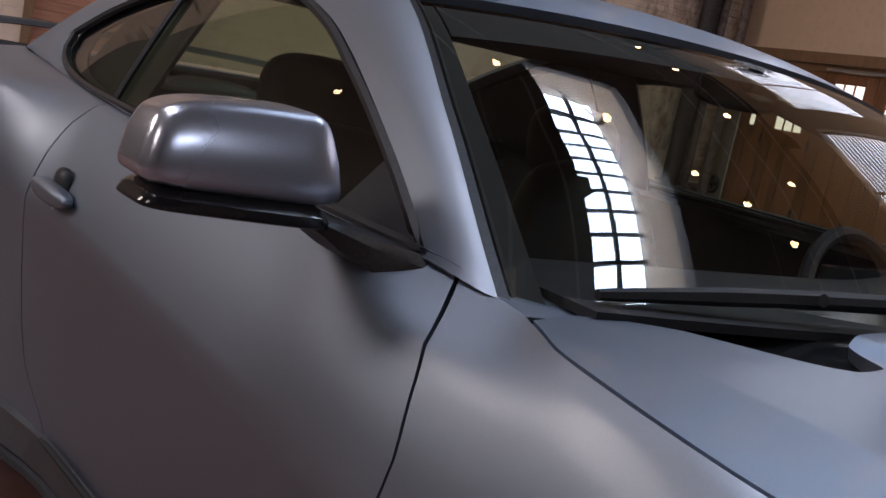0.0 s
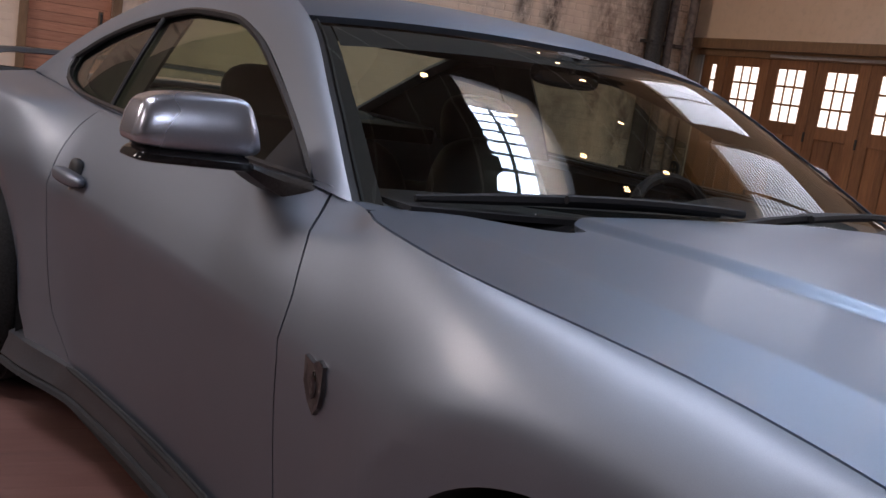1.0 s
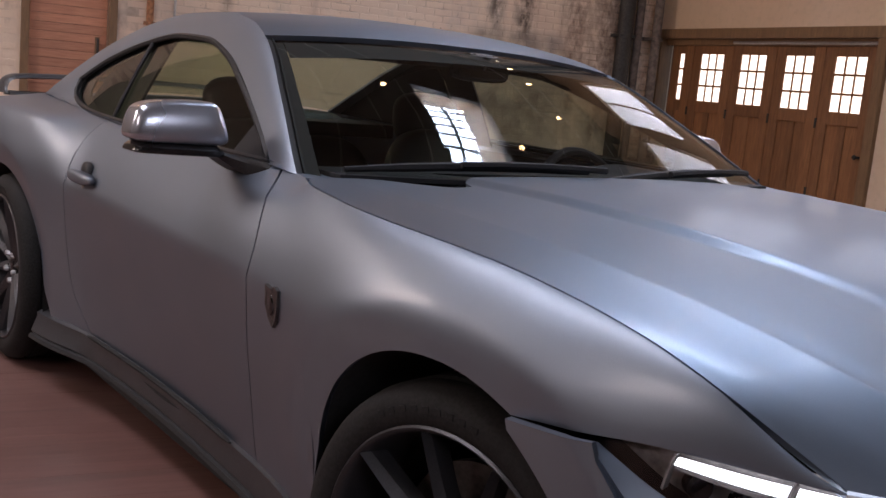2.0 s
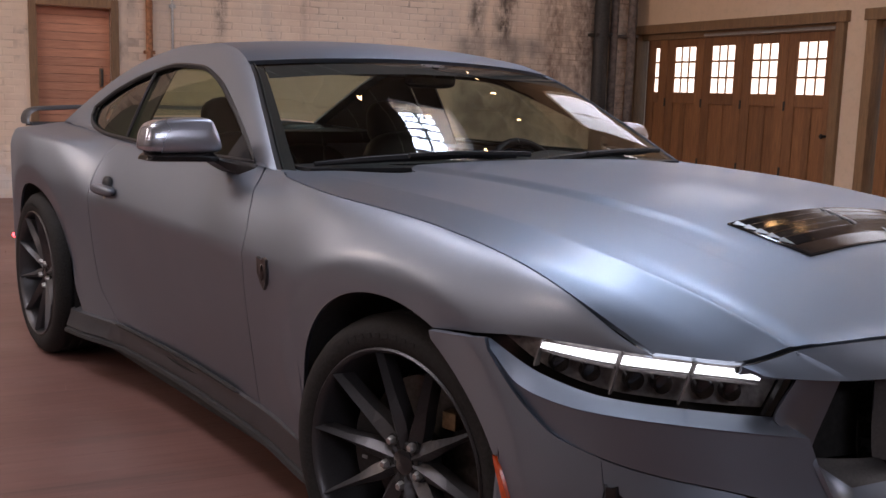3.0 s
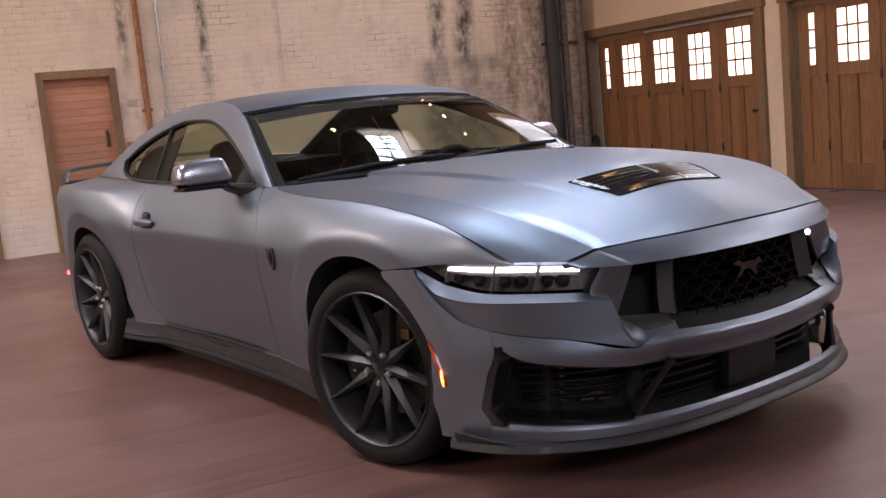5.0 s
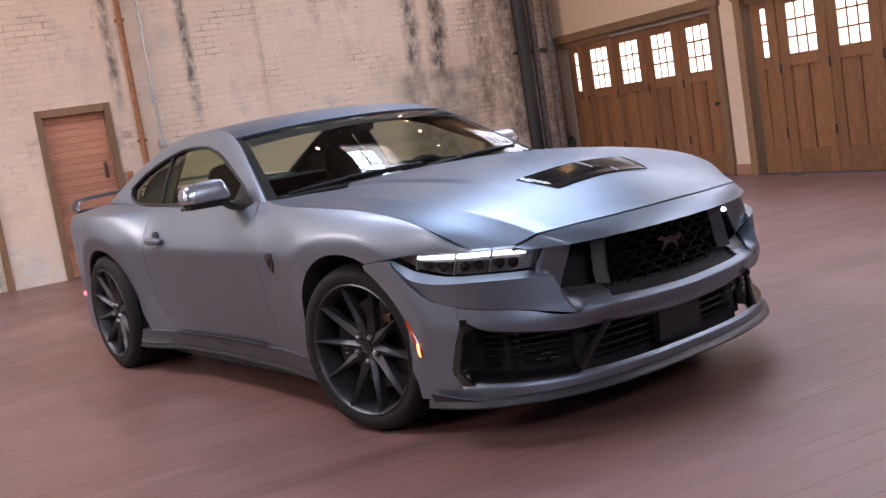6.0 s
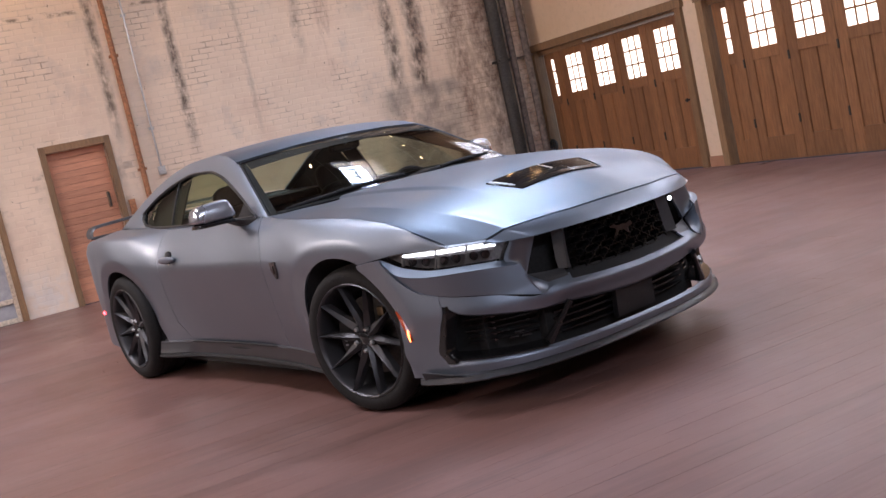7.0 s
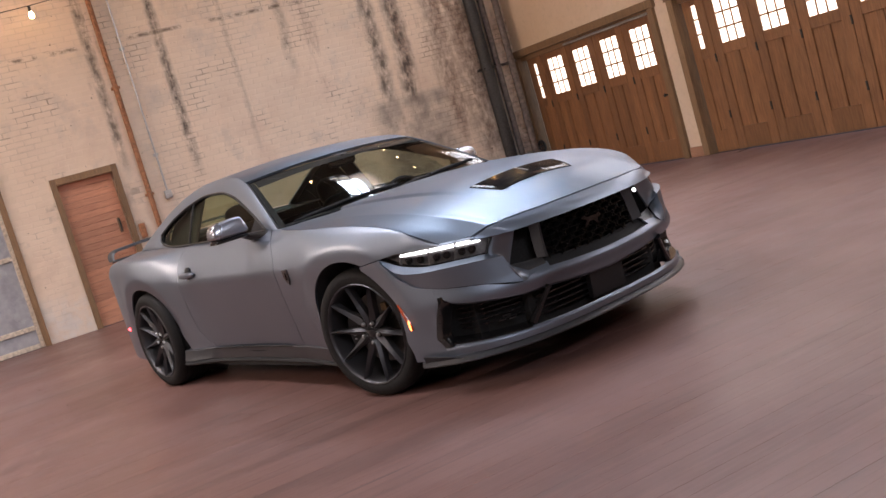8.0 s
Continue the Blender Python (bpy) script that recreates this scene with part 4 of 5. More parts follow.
def front():
    part("front_bumper", skin_patch(-.690, .690, 0.222, intake_lo, 90, 6, lambda a, k: .012 * smoothstep((k - .6) / .4)), PAINT, CAR)
    bar = skin_patch(-.660, .660, intake_hi, lambda s: seam_mid(s) - 0.002, 110, 16,
                     lambda a, k: (.018 * max((k - .80) / .20, 0) - .014 * smoothstep(k * 1.3)) * smoothstep((.295 - a) / .13) + .018 * smoothstep((.10 - k) / .10))
    part("bumper_bar", bar, PAINT, CAR)
    for side in (-1, 1):
        # cheek between intake, wheel arch and headlamp
        rows = []
        s_end = s_at_x(.15, .70)
        for u in np.linspace(0, 1, 60):
            row = []
            sc = lerp(.668, s_end, u)
            for k in range(31):
                x = skin(sc, .5)[0]
                z0 = max(0.222, arch_z(x, HUB_F) if x < ARCH_R else 0.222)
                z1 = seam_mid(sc) - 0.002 if sc < S_TIP else lamp_top_z(skin(sc, .70)[0]) - .004
                z = lerp(min(z0, z1), z1, k / 30)
                px, py, pz = skin(lerp(outer_s(z), s_end, u), z)
                row.append((px, side * (py + flare(px, pz)), pz))
            rows.append(row)
        part("bumper_cheek", thick(grid(bmesh.new(), rows), 0.012), PAINT, CAR)
        # face under the headlamp, with a lit ledge along its top
        brow = part("lamp_brow", patch(side, SEAM, LEDGE, 50, 10, lambda u, k: -(.010 + .007 * smoothstep(u / .15)) * k * smoothstep((1 - u) / .25) - .004 * smoothstep((.10 - u) / .10)), PAINT, CAR)
        part("brow_ledge", patch(side, LEDGE, [(.396, .638)] + LAMP_LO[1:-1] + [(.836, .722)], 50, 4, lambda u, k: lerp(-(.0097 + .007 * smoothstep(u / .15)) * smoothstep((1 - u) / .25) - .002, .016, k), .006), PAINT, brow)
        headlamp(side)
        # hollow panel between lamp and nostril, the beak under it, the nostril and the fin beside the grille
        part("nostril_cheek", patch(side, [(.327, .556), (.300, .640), (.283, .700)], [(.352, .606), (.400, .640), (.374, .706)], 20, 10, lambda u, k: .045 * (1 - smoothstep(k)) + .002, .008), PAINT, CAR)
        part("nostril_beak", patch(side, [(.300, .476), (.282, .486), (.268, .512)], [(.352, .609), (.345, .575), (.327, .556)], 12, 12, lambda u, k: -.013 * math.sin(math.pi * min(k * 1.1, 1)) * (1 - u) + lerp(-.006, .042, u) * lerp(.2, 1, k), .008), PAINT, CAR)
        part("nostril_sill", patch(side, [(.270, .510), (.235, .513), (.192, .515)], [(.327, .556), (.270, .549), (.192, .543)], 14, 6, lambda u, k: lerp(.020, .050, smoothstep(k)), .006), FIN_GREY, CAR)
        part("nostril_apron", patch(side, [(.302, .472), (.255, .491), (.186, .500)], [(.300, .512), (.255, .520), (.186, .522)], 16, 5, lambda u, k: .010 + .016 * k, .008), PAINT, CAR)
        part("nostril_fin", patch(side, [(.212, .546), (.186, .541)], [(.226, .700), (.197, .700)], 6, 10, lambda u, k: .020 + .03 * (1 - u), .05), FIN_GREY, CAR, "grey upright fin beside the grille")
        part("nostril_back", skin_patch(side * .18, side * .36, .52, .72, 8, 4, 0.13, 0.004), BLACK_MATT, CAR, "black recess beside the grille")
    # lit lamp deep in the far nostril
    part("nostril_lamp", blob_at(Vector(skin(.245, .672, .035)), .010), DRL, CAR, "small lit lamp in the nostril")
    # header panel between grille and hood: a broad face, and a small facet at each end beyond the hood's ridge
    top_edge = lambda a: Vector((hood_front(a) + .002, a * (top_w(min(hood_front(a), .70)) - .005), hood_lip(a)))
    a_ridge = min(np.linspace(.5, .9, 201), key=lambda a: abs(top_edge(a).y - ridge_y(min(top_edge(a).x, .75))))
    s_ridge, s_end = .300, s_at_y(.615, .71)
    flip = Matrix.Diagonal((1, -1, 1))
    bm, seam_line = bmesh.new(), []
    for lo_t, hi_t in ((-2, -1), (-1, 1), (1, 2)):
        rows = []
        for t in np.linspace(lo_t, hi_t, 61 if hi_t - lo_t > 1 else 15):
            u = abs(t)
            a = a_ridge * u if u <= 1 else lerp(a_ridge, .915, u - 1)
            s = s_ridge * u if u <= 1 else lerp(s_ridge, s_end, u - 1)
            low = Vector(skin(s, lerp(.705, .716, min(max((s - .295) / .147, 0), 1) ** 1.5), -.012))
            high = top_edge(a)
            bulge = .004 if u <= 1 else .001
            down = (low - high).normalized()
            seam_line.append(high + Vector((-.006, 0, -.010)) if t >= 0 else flip @ (high + Vector((-.006, 0, -.010))))
            high = high + down * .0035
            row = [low + Vector((-.05, 0, .002))] + [low.lerp(high, k / 10) + Vector((.6, 0, .8)) * bulge * math.sin(k / 10 * math.pi) for k in range(11)] + [high + Vector((-.006, 0, -.012))]
            rows.append([flip @ v if t < 0 else v for v in row])
        grid(bm, rows)
    part("header_panel", thick(bm, 0.008), PAINT, CAR)
    # Black strip put in for the shade inside the hood gap.
    part("hood_seal", tube(bmesh.new(), seam_line, .006, 6), BLACK_MATT, CAR, "black strip that darkens the hood gap")
    grille()
    intake()
    splitter()


def blob_at(c, r):
    bm = bmesh.new()
    bmesh.ops.create_uvsphere(bm, u_segments=14, v_segments=8, radius=r, matrix=Matrix.Translation(c))
    return bm


def headlamp(side):
    lo, hi = spline(LAMP_LO, 41), spline(LAMP_HI, 41)

    def inside(u, k):
        i = min(u * 40, 39.999)
        j = int(i)
        a, b = lo[j].lerp(lo[j + 1], i - j), hi[j].lerp(hi[j + 1], i - j)
        return a.lerp(b, k)

    def strip(u0, u1, k0, k1, off, depth, n=10, m=3):
        rows = []
        for i in range(n + 1):
            row = []
            for k in range(m + 1):
                q = inside(lerp(u0, u1, i / n), lerp(k0, k1, k / m))
                row.append(skin(side * q.x, q.y, off))
            rows.append(row)
        bm = grid(bmesh.new(), rows)
        return thick(bm, depth) if depth else bm

    lamp = part("headlamp", strip(0, 1, 0, 1, .060, .004, 40, 6), LAMP_INNER, CAR, "slim dark headlamp with three lit bars")
    part("lamp_cover", strip(0, 1, .01, 1, .010, 0, 40, 8), GLASS_LAMP, lamp)
    for a, b in ((.085, .295), (.315, .535), (.555, .815)):
        part("light_bar", strip(a, b, .70, .87, .020, .008), DRL, lamp, "lit white light bar")
        for d in (.28, .72):
            q = inside(lerp(a, b, d), .36)
            c = Vector(skin(side * q.x, q.y, .038))
            ahead = Vector((0.8, side * 0.45, 0)).normalized()
            part("projector", tube(bmesh.new(), [c - ahead * 0.02, c, c + ahead * 0.006, c - ahead * .004], [0.018, 0.018, 0.015, .010], 20), CHROME_DARK, lamp)
        part("divider", strip(b + .006, b + .013, .04, .94, .024, .02, 2, 4), LAMP_INNER, lamp)
        part("shelf", strip(a, b, .56, .62, .030, .02), LAMP_INNER, lamp)
    part("inner_trim", strip(0.0, .022, .02, .98, .006, .02, 2, 8), CHROME_DARK, lamp, "bright inner edge of the lamp")


LAMP_INNER = plain("smoky_lamp_interior", (0.20, 0.185, 0.18), 0.35, 0.3, 60, 0.3, 0)
CHROME_DARK = plain("smoked_chrome", (0.11, 0.11, 0.115), 0.15, 1.0, 50, 0.1, 0)


def grille():
    back = part("grille", skin_patch(-S_GR, S_GR, .50, .715, 30, 6, 0.12, 0.004), BLACK_MATT, CAR, "black honeycomb front grille")
    # wide flat hexagonal cells
    for row in range(7):
        z = .527 + row * .027
        for col in range(-4, 5):
            y = (col + (row % 2) * .5) * .094
            if abs(y) > .335:
                continue
            bm = bmesh.new()
            pts = []
            for dy, dz in ((-.046, 0), (-.034, .0125), (.034, .0125), (.046, 0), (.034, -.0125), (-.034, -.0125)):
                s = math.copysign(s_at_y(min(abs(y + dy), .36), z), y + dy)
                pts.append(Vector(skin(s, z + dz, 0.055)))
            inn = [p.lerp(sum(pts, Vector()) / 6, .10) for p in pts]
            back6 = [p + Vector((-.05, 0, -.004)) for p in inn]
            va, vb, vc = [[bm.verts.new(p) for p in ring] for ring in (pts, inn, back6)]
            for a, b in ((va, vb), (vb, vc)):
                for i in range(6):
                    bm.faces.new((a[i], a[(i + 1) % 6], b[(i + 1) % 6], b[i]))
            part("grille_cell", bm, GRILLE_BLACK, back, smooth=False)
    ledge = skin_patch(-S_GR - .005, S_GR + .005, lambda s: seam_mid(s) - .006, lambda s: seam_mid(s) + .030, 40, 4, lambda a, k: .022 + .045 * k, .006)
    part("grille_ledge", ledge, SKIRT, back, "dark ledge under the grille")
    # running badge, a plain low relief
    outline = spline([(.075, .010), (.060, .030), (.030, .020), (.0, .024), (-.035, .022), (-.062, .034), (-.095, .026), (-.070, .016), (-.050, .006), (-.062, -.012), (-.078, -.032), (-.048, -.022),
                      (-.030, -.004), (.005, -.006), (.020, -.020), (.046, -.038), (.040, -.014), (.044, .002), (.060, .004), (.075, .010)], 61)[:-1]
    bm = bmesh.new()
    x0 = skin(0, .615, 0.030)[0]
    front_v = [bm.verts.new((x0, q.x * .84, .622 + q.y * .84)) for q in outline]
    back_v = [bm.verts.new((x0 - .012, q.x * .88, .622 + q.y * .88)) for q in outline]
    bm.faces.new(front_v)
    for i in range(60):
        bm.faces.new((front_v[i], front_v[(i + 1) % 60], back_v[(i + 1) % 60], back_v[i]))
    part("badge", bm, CHROME_DARK, back, "dark metal running badge", smooth=False)


GRILLE_BLACK = plain("grille_black_plastic", (0.010, 0.010, 0.011), 0.24, 0, 80, 0.2, 0, Specular_IOR_Level=0.35)


def intake():
    tray = part("lower_intake", skin_patch(-S_INT - .02, S_INT + .02, lambda s: intake_lo(s) - .02, lambda s: intake_hi(s) + .02, 70, 4, 0.12, 0.004), BLACK_MATT, CAR, "black lower air intake")
    for s0, s1 in ((-.245, -.035), (.045, .245)):
        for k in range(4):
            z = .282 + k * .028
            part("intake_slat", skin_patch(s0, s1, z, z + .008, 16, 1, 0.080, 0.03), GRILLE_BLACK, tray)
    part("sensor_panel", skin_patch(-.035, .045, .265, .385, 4, 4, 0.045, 0.03), BLACK_SATIN, tray, "smooth dark sensor panel")
    for side in (-1, 1):
        # upright fin at the outer end, leaning with the edge of the mouth
        rows = []
        for z in np.linspace(.272, .507, 16):
            o = outer_s(z)
            rows.append([skin(side * (o - .055), z, .045), skin(side * (o - lerp(.040, .020, (z - .27) / .24)), z, -.004), skin(side * (o - lerp(.034, .014, (z - .27) / .24)), z, -.012), skin(side * (o - .004), z, -.012), skin(side * (o + .004), z, .010)])
        part("intake_fin", thick(grid(bmesh.new(), rows), .006), BLACK_GLOSS, tray)
        rows = [[skin(side * (outer_s(z) + lerp(.002, .03, k / 3)), z, lerp(.006, .13, k / 3)) for k in range(4)] for z in np.linspace(.262, .515, 10)]
        part("intake_wall", thick(grid(bmesh.new(), rows), .004), BLACK_SATIN, tray)
        part("intake_floor", skin_patch(side * .30, side * .675, lambda s: intake_lo(s) - .004, lambda s: intake_lo(s) + .006, 30, 2, lambda a, k: .004 + .09 * k, .004), BLACK_GLOSS, tray)
        # slanting stay beside the middle mouth
        p0, p1 = skin(side * .295, .275, .02), skin(side * .206, .420, -.006)
        part("intake_stay", tube(bmesh.new(), [p0, Vector(p0).lerp(Vector(p1), .5), Vector(p0).lerp(Vector(p1), .9), p1], [.022, .013, .012, .018], 8), BLACK_GLOSS, tray)
        for k in range(5):
            z = .318 + k * .024
            part("intake_louvre", skin_patch(side * .30, side * .62, z, z + .005, 20, 1, 0.098, 0.02), GRILLE_BLACK, tray)
            # Bright tabs stand in for glints on the slat edges.
            part("louvre_clip", skin_patch(side * .484, side * .497, z + .003, z + .008, 2, 1, 0.066, 0.012), CHROME_DARK, tray)
        for s, z in ((.37, .315), (.395, .335), (.42, .318)):
            part("duct_edge", skin_patch(side * (s - .02), side * (s + .016), lambda q, z=z: z, lambda q, z=z: z + .006, 4, 1, 0.06, 0.02), BLACK_GLOSS, tray)


def splitter():
    rows = []
    for s in np.linspace(-.93, .93, 110):
        a = abs(s)
        k = smoothstep((a - .52) / .04) * .008
        rows.append([skin(s, .205, .06), skin(s, .192, -.016 - k), skin(s, .198, -.021 - k), skin(s, .211 + k, -.014 - k), skin(s, .226 + k * .5, .02)])
    keep = [r for r in rows if r[2][0] > .40]
    part("splitter", thick(grid(bmesh.new(), keep), .004), SPLITTER, CAR, "dark front splitter lip")
    for side in (-1, 1):
        bm = bmesh.new()
        p = [skin(side * s_at_x(.62, .20), .205, -.02), skin(side * s_at_x(.42, .20), .205, -.02), skin(side * s_at_x(.42, .25), .25, -.035), skin(side * s_at_x(.55, .24), .235, -.045)]
        va = [bm.verts.new(v) for v in p]
        vb = [bm.verts.new((v[0], v[1] - side * .012, v[2])) for v in p]
        bm.faces.new(va), bm.faces.new(vb[::-1])
        for i in range(4):
            bm.faces.new((va[i], va[(i + 1) % 4], vb[(i + 1) % 4], vb[i]))
        part("splitter_winglet", bm, SPLITTER, CAR, smooth=False)


front()


# ---- cabin of the car ----
BADGE_METAL = plain("dull_badge_metal", (0.12, 0.115, 0.115), 0.35, 0.9, 120, 0.15, 0.05)
MARK_GREY = plain("pale_grey_print", (0.30, 0.30, 0.31), 0.5, 0, 60, 0.1, 0)


def glass_y(x, z):
    """Half width of the cabin's side at a height."""
    h = z - top_z(x)
    return top_w(x) - 0.46 * h - 0.25 * h * h


ROOF_EDGE = [(-.70, .957), (-.95, 1.105), (-1.236, 1.252), (-1.40, 1.298), (-1.60, 1.318), (-1.85, 1.315), (-2.10, 1.287), (-2.40, 1.214), (-2.70, 1.110), (-3.0, .995)]
WINDOW_TOP = [(-.84, .966), (-.97, 1.030), (-1.18, 1.120), (-1.40, 1.198), (-1.58, 1.234), (-1.82, 1.242), (-2.08, 1.211), (-2.34, 1.148), (-2.54, 1.072)]
WINDOW_LOW = [(-2.54, 1.072), (-2.53, 1.035), (-2.44, 1.000), (-2.22, .976), (-2.0, .970), (-1.5, .965), (-1.0, .964), (-.84, .966)]
BELT = [(-3.0, .995), (-2.6, .985), (-2.2, .972), (-1.7, .958), (-1.2, .958), (-.79, .962), (-.70, .957)]


def on_side(p, side, off=0.0):
    return (p[0], side * (glass_y(p[0], p[1]) + off), p[1])


def greenhouse():
    edge = spline(ROOF_EDGE, 80)
    win = spline(WINDOW_TOP, 48)
    low = spline(WINDOW_LOW, 40)
    for side in (-1, 1):
        frame_rows = []
        outer, inner = spline(ROOF_EDGE, 48) + spline(BELT, 40)[1:-1], win + low[1:-1]
        for t, out in ((0, 0), (.12, .006), (.5, .010), (.9, .006), (1, -.012)):
            frame_rows.append([on_side(a.lerp(b, t), side, out) for a, b in zip(outer, inner)])
        part("side_frame", thick(grid(bmesh.new(), frame_rows, True), .01), PAINT, CAR)
        lining = [[on_side(a.lerp(b, t), side, -.020 - .014 * t) for a, b in zip(outer, inner)] for t in (.02, .5, 1.0, 1.12)]
        part("window_lining", thick(grid(bmesh.new(), lining, True), .006), DARK_TRIM, CAR, "charcoal inner lining round the side windows")
        rows = [[on_side((lerp(-1.93, -2.10, k / 3), lerp(.95, 1.262, j / 6)), side, -.035 - .012 * math.sin(k / 3 * math.pi)) for j in range(7)] for k in range(4)]
        part("pillar_lining", thick(grid(bmesh.new(), rows), .008), DARK_TRIM, CAR, "charcoal middle pillar lining")
        rows = [[on_side((lerp(-2.06, -2.52, k / 8), lerp(.95, 1.235 - .10 * (k / 8) ** 1.5, j / 6)), side, -.055 - .03 * j / 6) for j in range(7)] for k in range(9)]
        part("rear_lining", thick(grid(bmesh.new(), rows), .006), DARK_TRIM, CAR, "charcoal rear side panel")
        seal = [on_side(p, side, .002) for p in inner]
        part("window_seal", tube(bmesh.new(), seal, .009, 6, True), BLACK_SATIN, CAR)
        # door glass and quarter glass, split by a dark bar
        for x0, x1, nm in ((-.842, -2.00, "door_glass"), (-2.02, -2.535, "quarter_glass")):
            rows = []
            for k in range(25):
                x = lerp(x0, x1, k / 24)
                zt = np.interp(-x, [-p[0] for p in win], [p[1] for p in win])
                zb = np.interp(-x, [-p[0] for p in low[::-1]], [p[1] for p in low[::-1]])
                rows.append([on_side((x, lerp(zb, zt, j / 8)), side, -.008) for j in range(9)])
            part(nm, grid(bmesh.new(), rows), GLASS_CAR, CAR)
        bar = [on_side((-1.99 - .03 * j / 6, lerp(.972, 1.222, j / 6)), side, .0) for j in range(7)]
        part("window_divider", tube(bmesh.new(), bar, .007, 6), BLACK_SATIN, CAR)
        # small sail panel behind the mirror
        tri = [(-.85, .968), (-1.0, 1.042), (-1.045, .968)]
        bm = bmesh.new()
        va, vb = [[bm.verts.new(on_side(p, side, o)) for p in tri] for o in (.006, -.006)]
        bm.faces.new(va), bm.faces.new(vb[::-1])
        for i in range(3):
            bm.faces.new((va[i], va[(i + 1) % 3], vb[(i + 1) % 3], vb[i]))
        part("mirror_sail", bm, DARK_TRIM, CAR, smooth=False)
    # roof, windscreen, rear window between the two edges
    roof_pts = [p for p in edge if -2.2 <= p[0] <= -1.22]

    def across(p, r, bulge_x, bulge_z):
        y = glass_y(p[0], p[1]) * r
        return (p[0] + bulge_x * (1 - r * r), y, p[1] + bulge_z * (1 - abs(r) ** 2.2))

    rs = np.linspace(-1, 1, 41)
    part("roof", thick(grid(bmesh.new(), [[across(p, r, .075 * smoothstep((p[0] + 2.2) / .95), .028) for r in rs] for p in roof_pts]), .014), PAINT, CAR)
    scr = [p for p in edge if p[0] >= -1.235]

    def screen(p, r, off=0.0):
        t = (p[0] + .70) / -.536
        q = across(p, r, lerp(.15, .075, t), lerp(.022, .026, t) + .018 * math.sin(t * math.pi))
        return (q[0] + off * .45, q[1], q[2] + off * .89)

    rw = np.linspace(-.985, .985, 41)
    part("windscreen", grid(bmesh.new(), [[screen(p, r, -.004) for r in rw] for p in scr]), GLASS_SCREEN, CAR)
    bm = bmesh.new()
    for half in (-1, 1):
        grid(bm, [[screen(p, half * r, -.010) for r in np.linspace(.935, 1.0, 4)] for p in scr])
    grid(bm, [[screen(p, r, -.010) for r in np.linspace(-.93, .93, 30)] for p in scr if p[0] < -1.125])
    part("windscreen_border", bm, BLACK_MATT, CAR)
    # plain oval ring at the top of the windscreen
    p = next(q for q in scr if q[0] < -1.165)
    c = Vector(screen(p, -.02, .0005))
    d = (Vector(screen(scr[-1], -.02, .0005)) - c).normalized()
    ring = [c + Vector((0, math.cos(a) * .048, 0)) + d * math.sin(a) * .015 for a in np.linspace(0, math.tau, 32, endpoint=False)]
    oval = part("oval_mark", tube(bmesh.new(), ring, .0013, 6, True), MARK_GREY, CAR, "pale oval outline on the windscreen")
    part("mark_bar", tube(bmesh.new(), [c + Vector((0, -.030, 0)), c + Vector((0, .030, 0))], .0022, 6), MARK_GREY, oval)
    for half in (-1, 1):
        part("pillar_trim", grid(bmesh.new(), [[screen(p, half * r, -.001) for r in (.985, .992, 1.0)] for p in scr]), BLACK_SATIN, CAR)
    rear = [p for p in edge if p[0] <= -2.18]
    part("rear_window", grid(bmesh.new(), [[across(p, r, 0, .035) for r in np.linspace(-.9, .9, 21)] for p in rear]), GLASS_CAR, CAR)
    for half in (-1, 1):
        part("rear_pillar", thick(grid(bmesh.new(), [[across(p, half * r, 0, .035) for r in np.linspace(.88, 1, 5)] for p in rear]), .01), PAINT, CAR)
    # boot lid and tail
    rows = []
    for x in np.linspace(-2.96, -3.72, 24):
        rows.append([(x, r * top_w(x), top_z(x) + .03 * (1 - r * r)) for r in np.linspace(-1, 1, 25)])
    part("boot_lid", thick(grid(bmesh.new(), rows), .012), PAINT, CAR)
    rows = []
    for r in np.linspace(-1, 1, 25):
        rows.append([(-3.72 - .10 * (1 - r * r), r * side_y(-3.72, z), z) for z in np.linspace(.25, .90, 14)])
    part("rear_bumper", thick(grid(bmesh.new(), rows), .012), PAINT, CAR)


greenhouse()


def spoiler():
    """A loop-shaped wing: a blade over the boot whose ends bend down and back to a base strip."""
    line = [(-3.63, -.690, .958), (-3.66, -.688, .975), (-3.675, -.672, 1.012), (-3.675, -.635, 1.030), (-3.67, -.54, 1.038), (-3.67, -.30, 1.047), (-3.67, 0, 1.051)]
    pts = spline(line, 40)
    pts += [Vector((p.x, -p.y, p.z)) for p in pts[-2::-1]]
    section = [(.060, -.004), (.050, .006), (.005, .013), (-.050, .011), (-.058, .002), (-.045, -.008), (.010, -.011)]
    rows = []
    for i, p in enumerate(pts):
        d = (pts[min(i + 1, len(pts) - 1)] - pts[max(i - 1, 0)]).normalized()
        up = Vector((1, 0, 0)).cross(d).normalized() * -1
        up = up if up.z > 0 or abs(up.z) < .2 and up.y * p.y > 0 else -up
        rows.append([p + Vector((a, 0, 0)) + up * b for a, b in section])
    wing = part("rear_spoiler", grid(bmesh.new(), rows, True), SPLITTER, CAR, "grey looped rear spoiler")
    rows = []
    for t in np.linspace(-1, 1, 41):
        x = -3.66 + .03 * t * t
        rows.append([(x + .07, t * .68, .948), (x + .05, t * .68, .966), (x - .04, t * .68, .968), (x - .055, t * .68, .950)])
    part("spoiler_base", thick(grid(bmesh.new(), rows), .004), SKIRT, wing, "dark base strip of the spoiler")


spoiler()


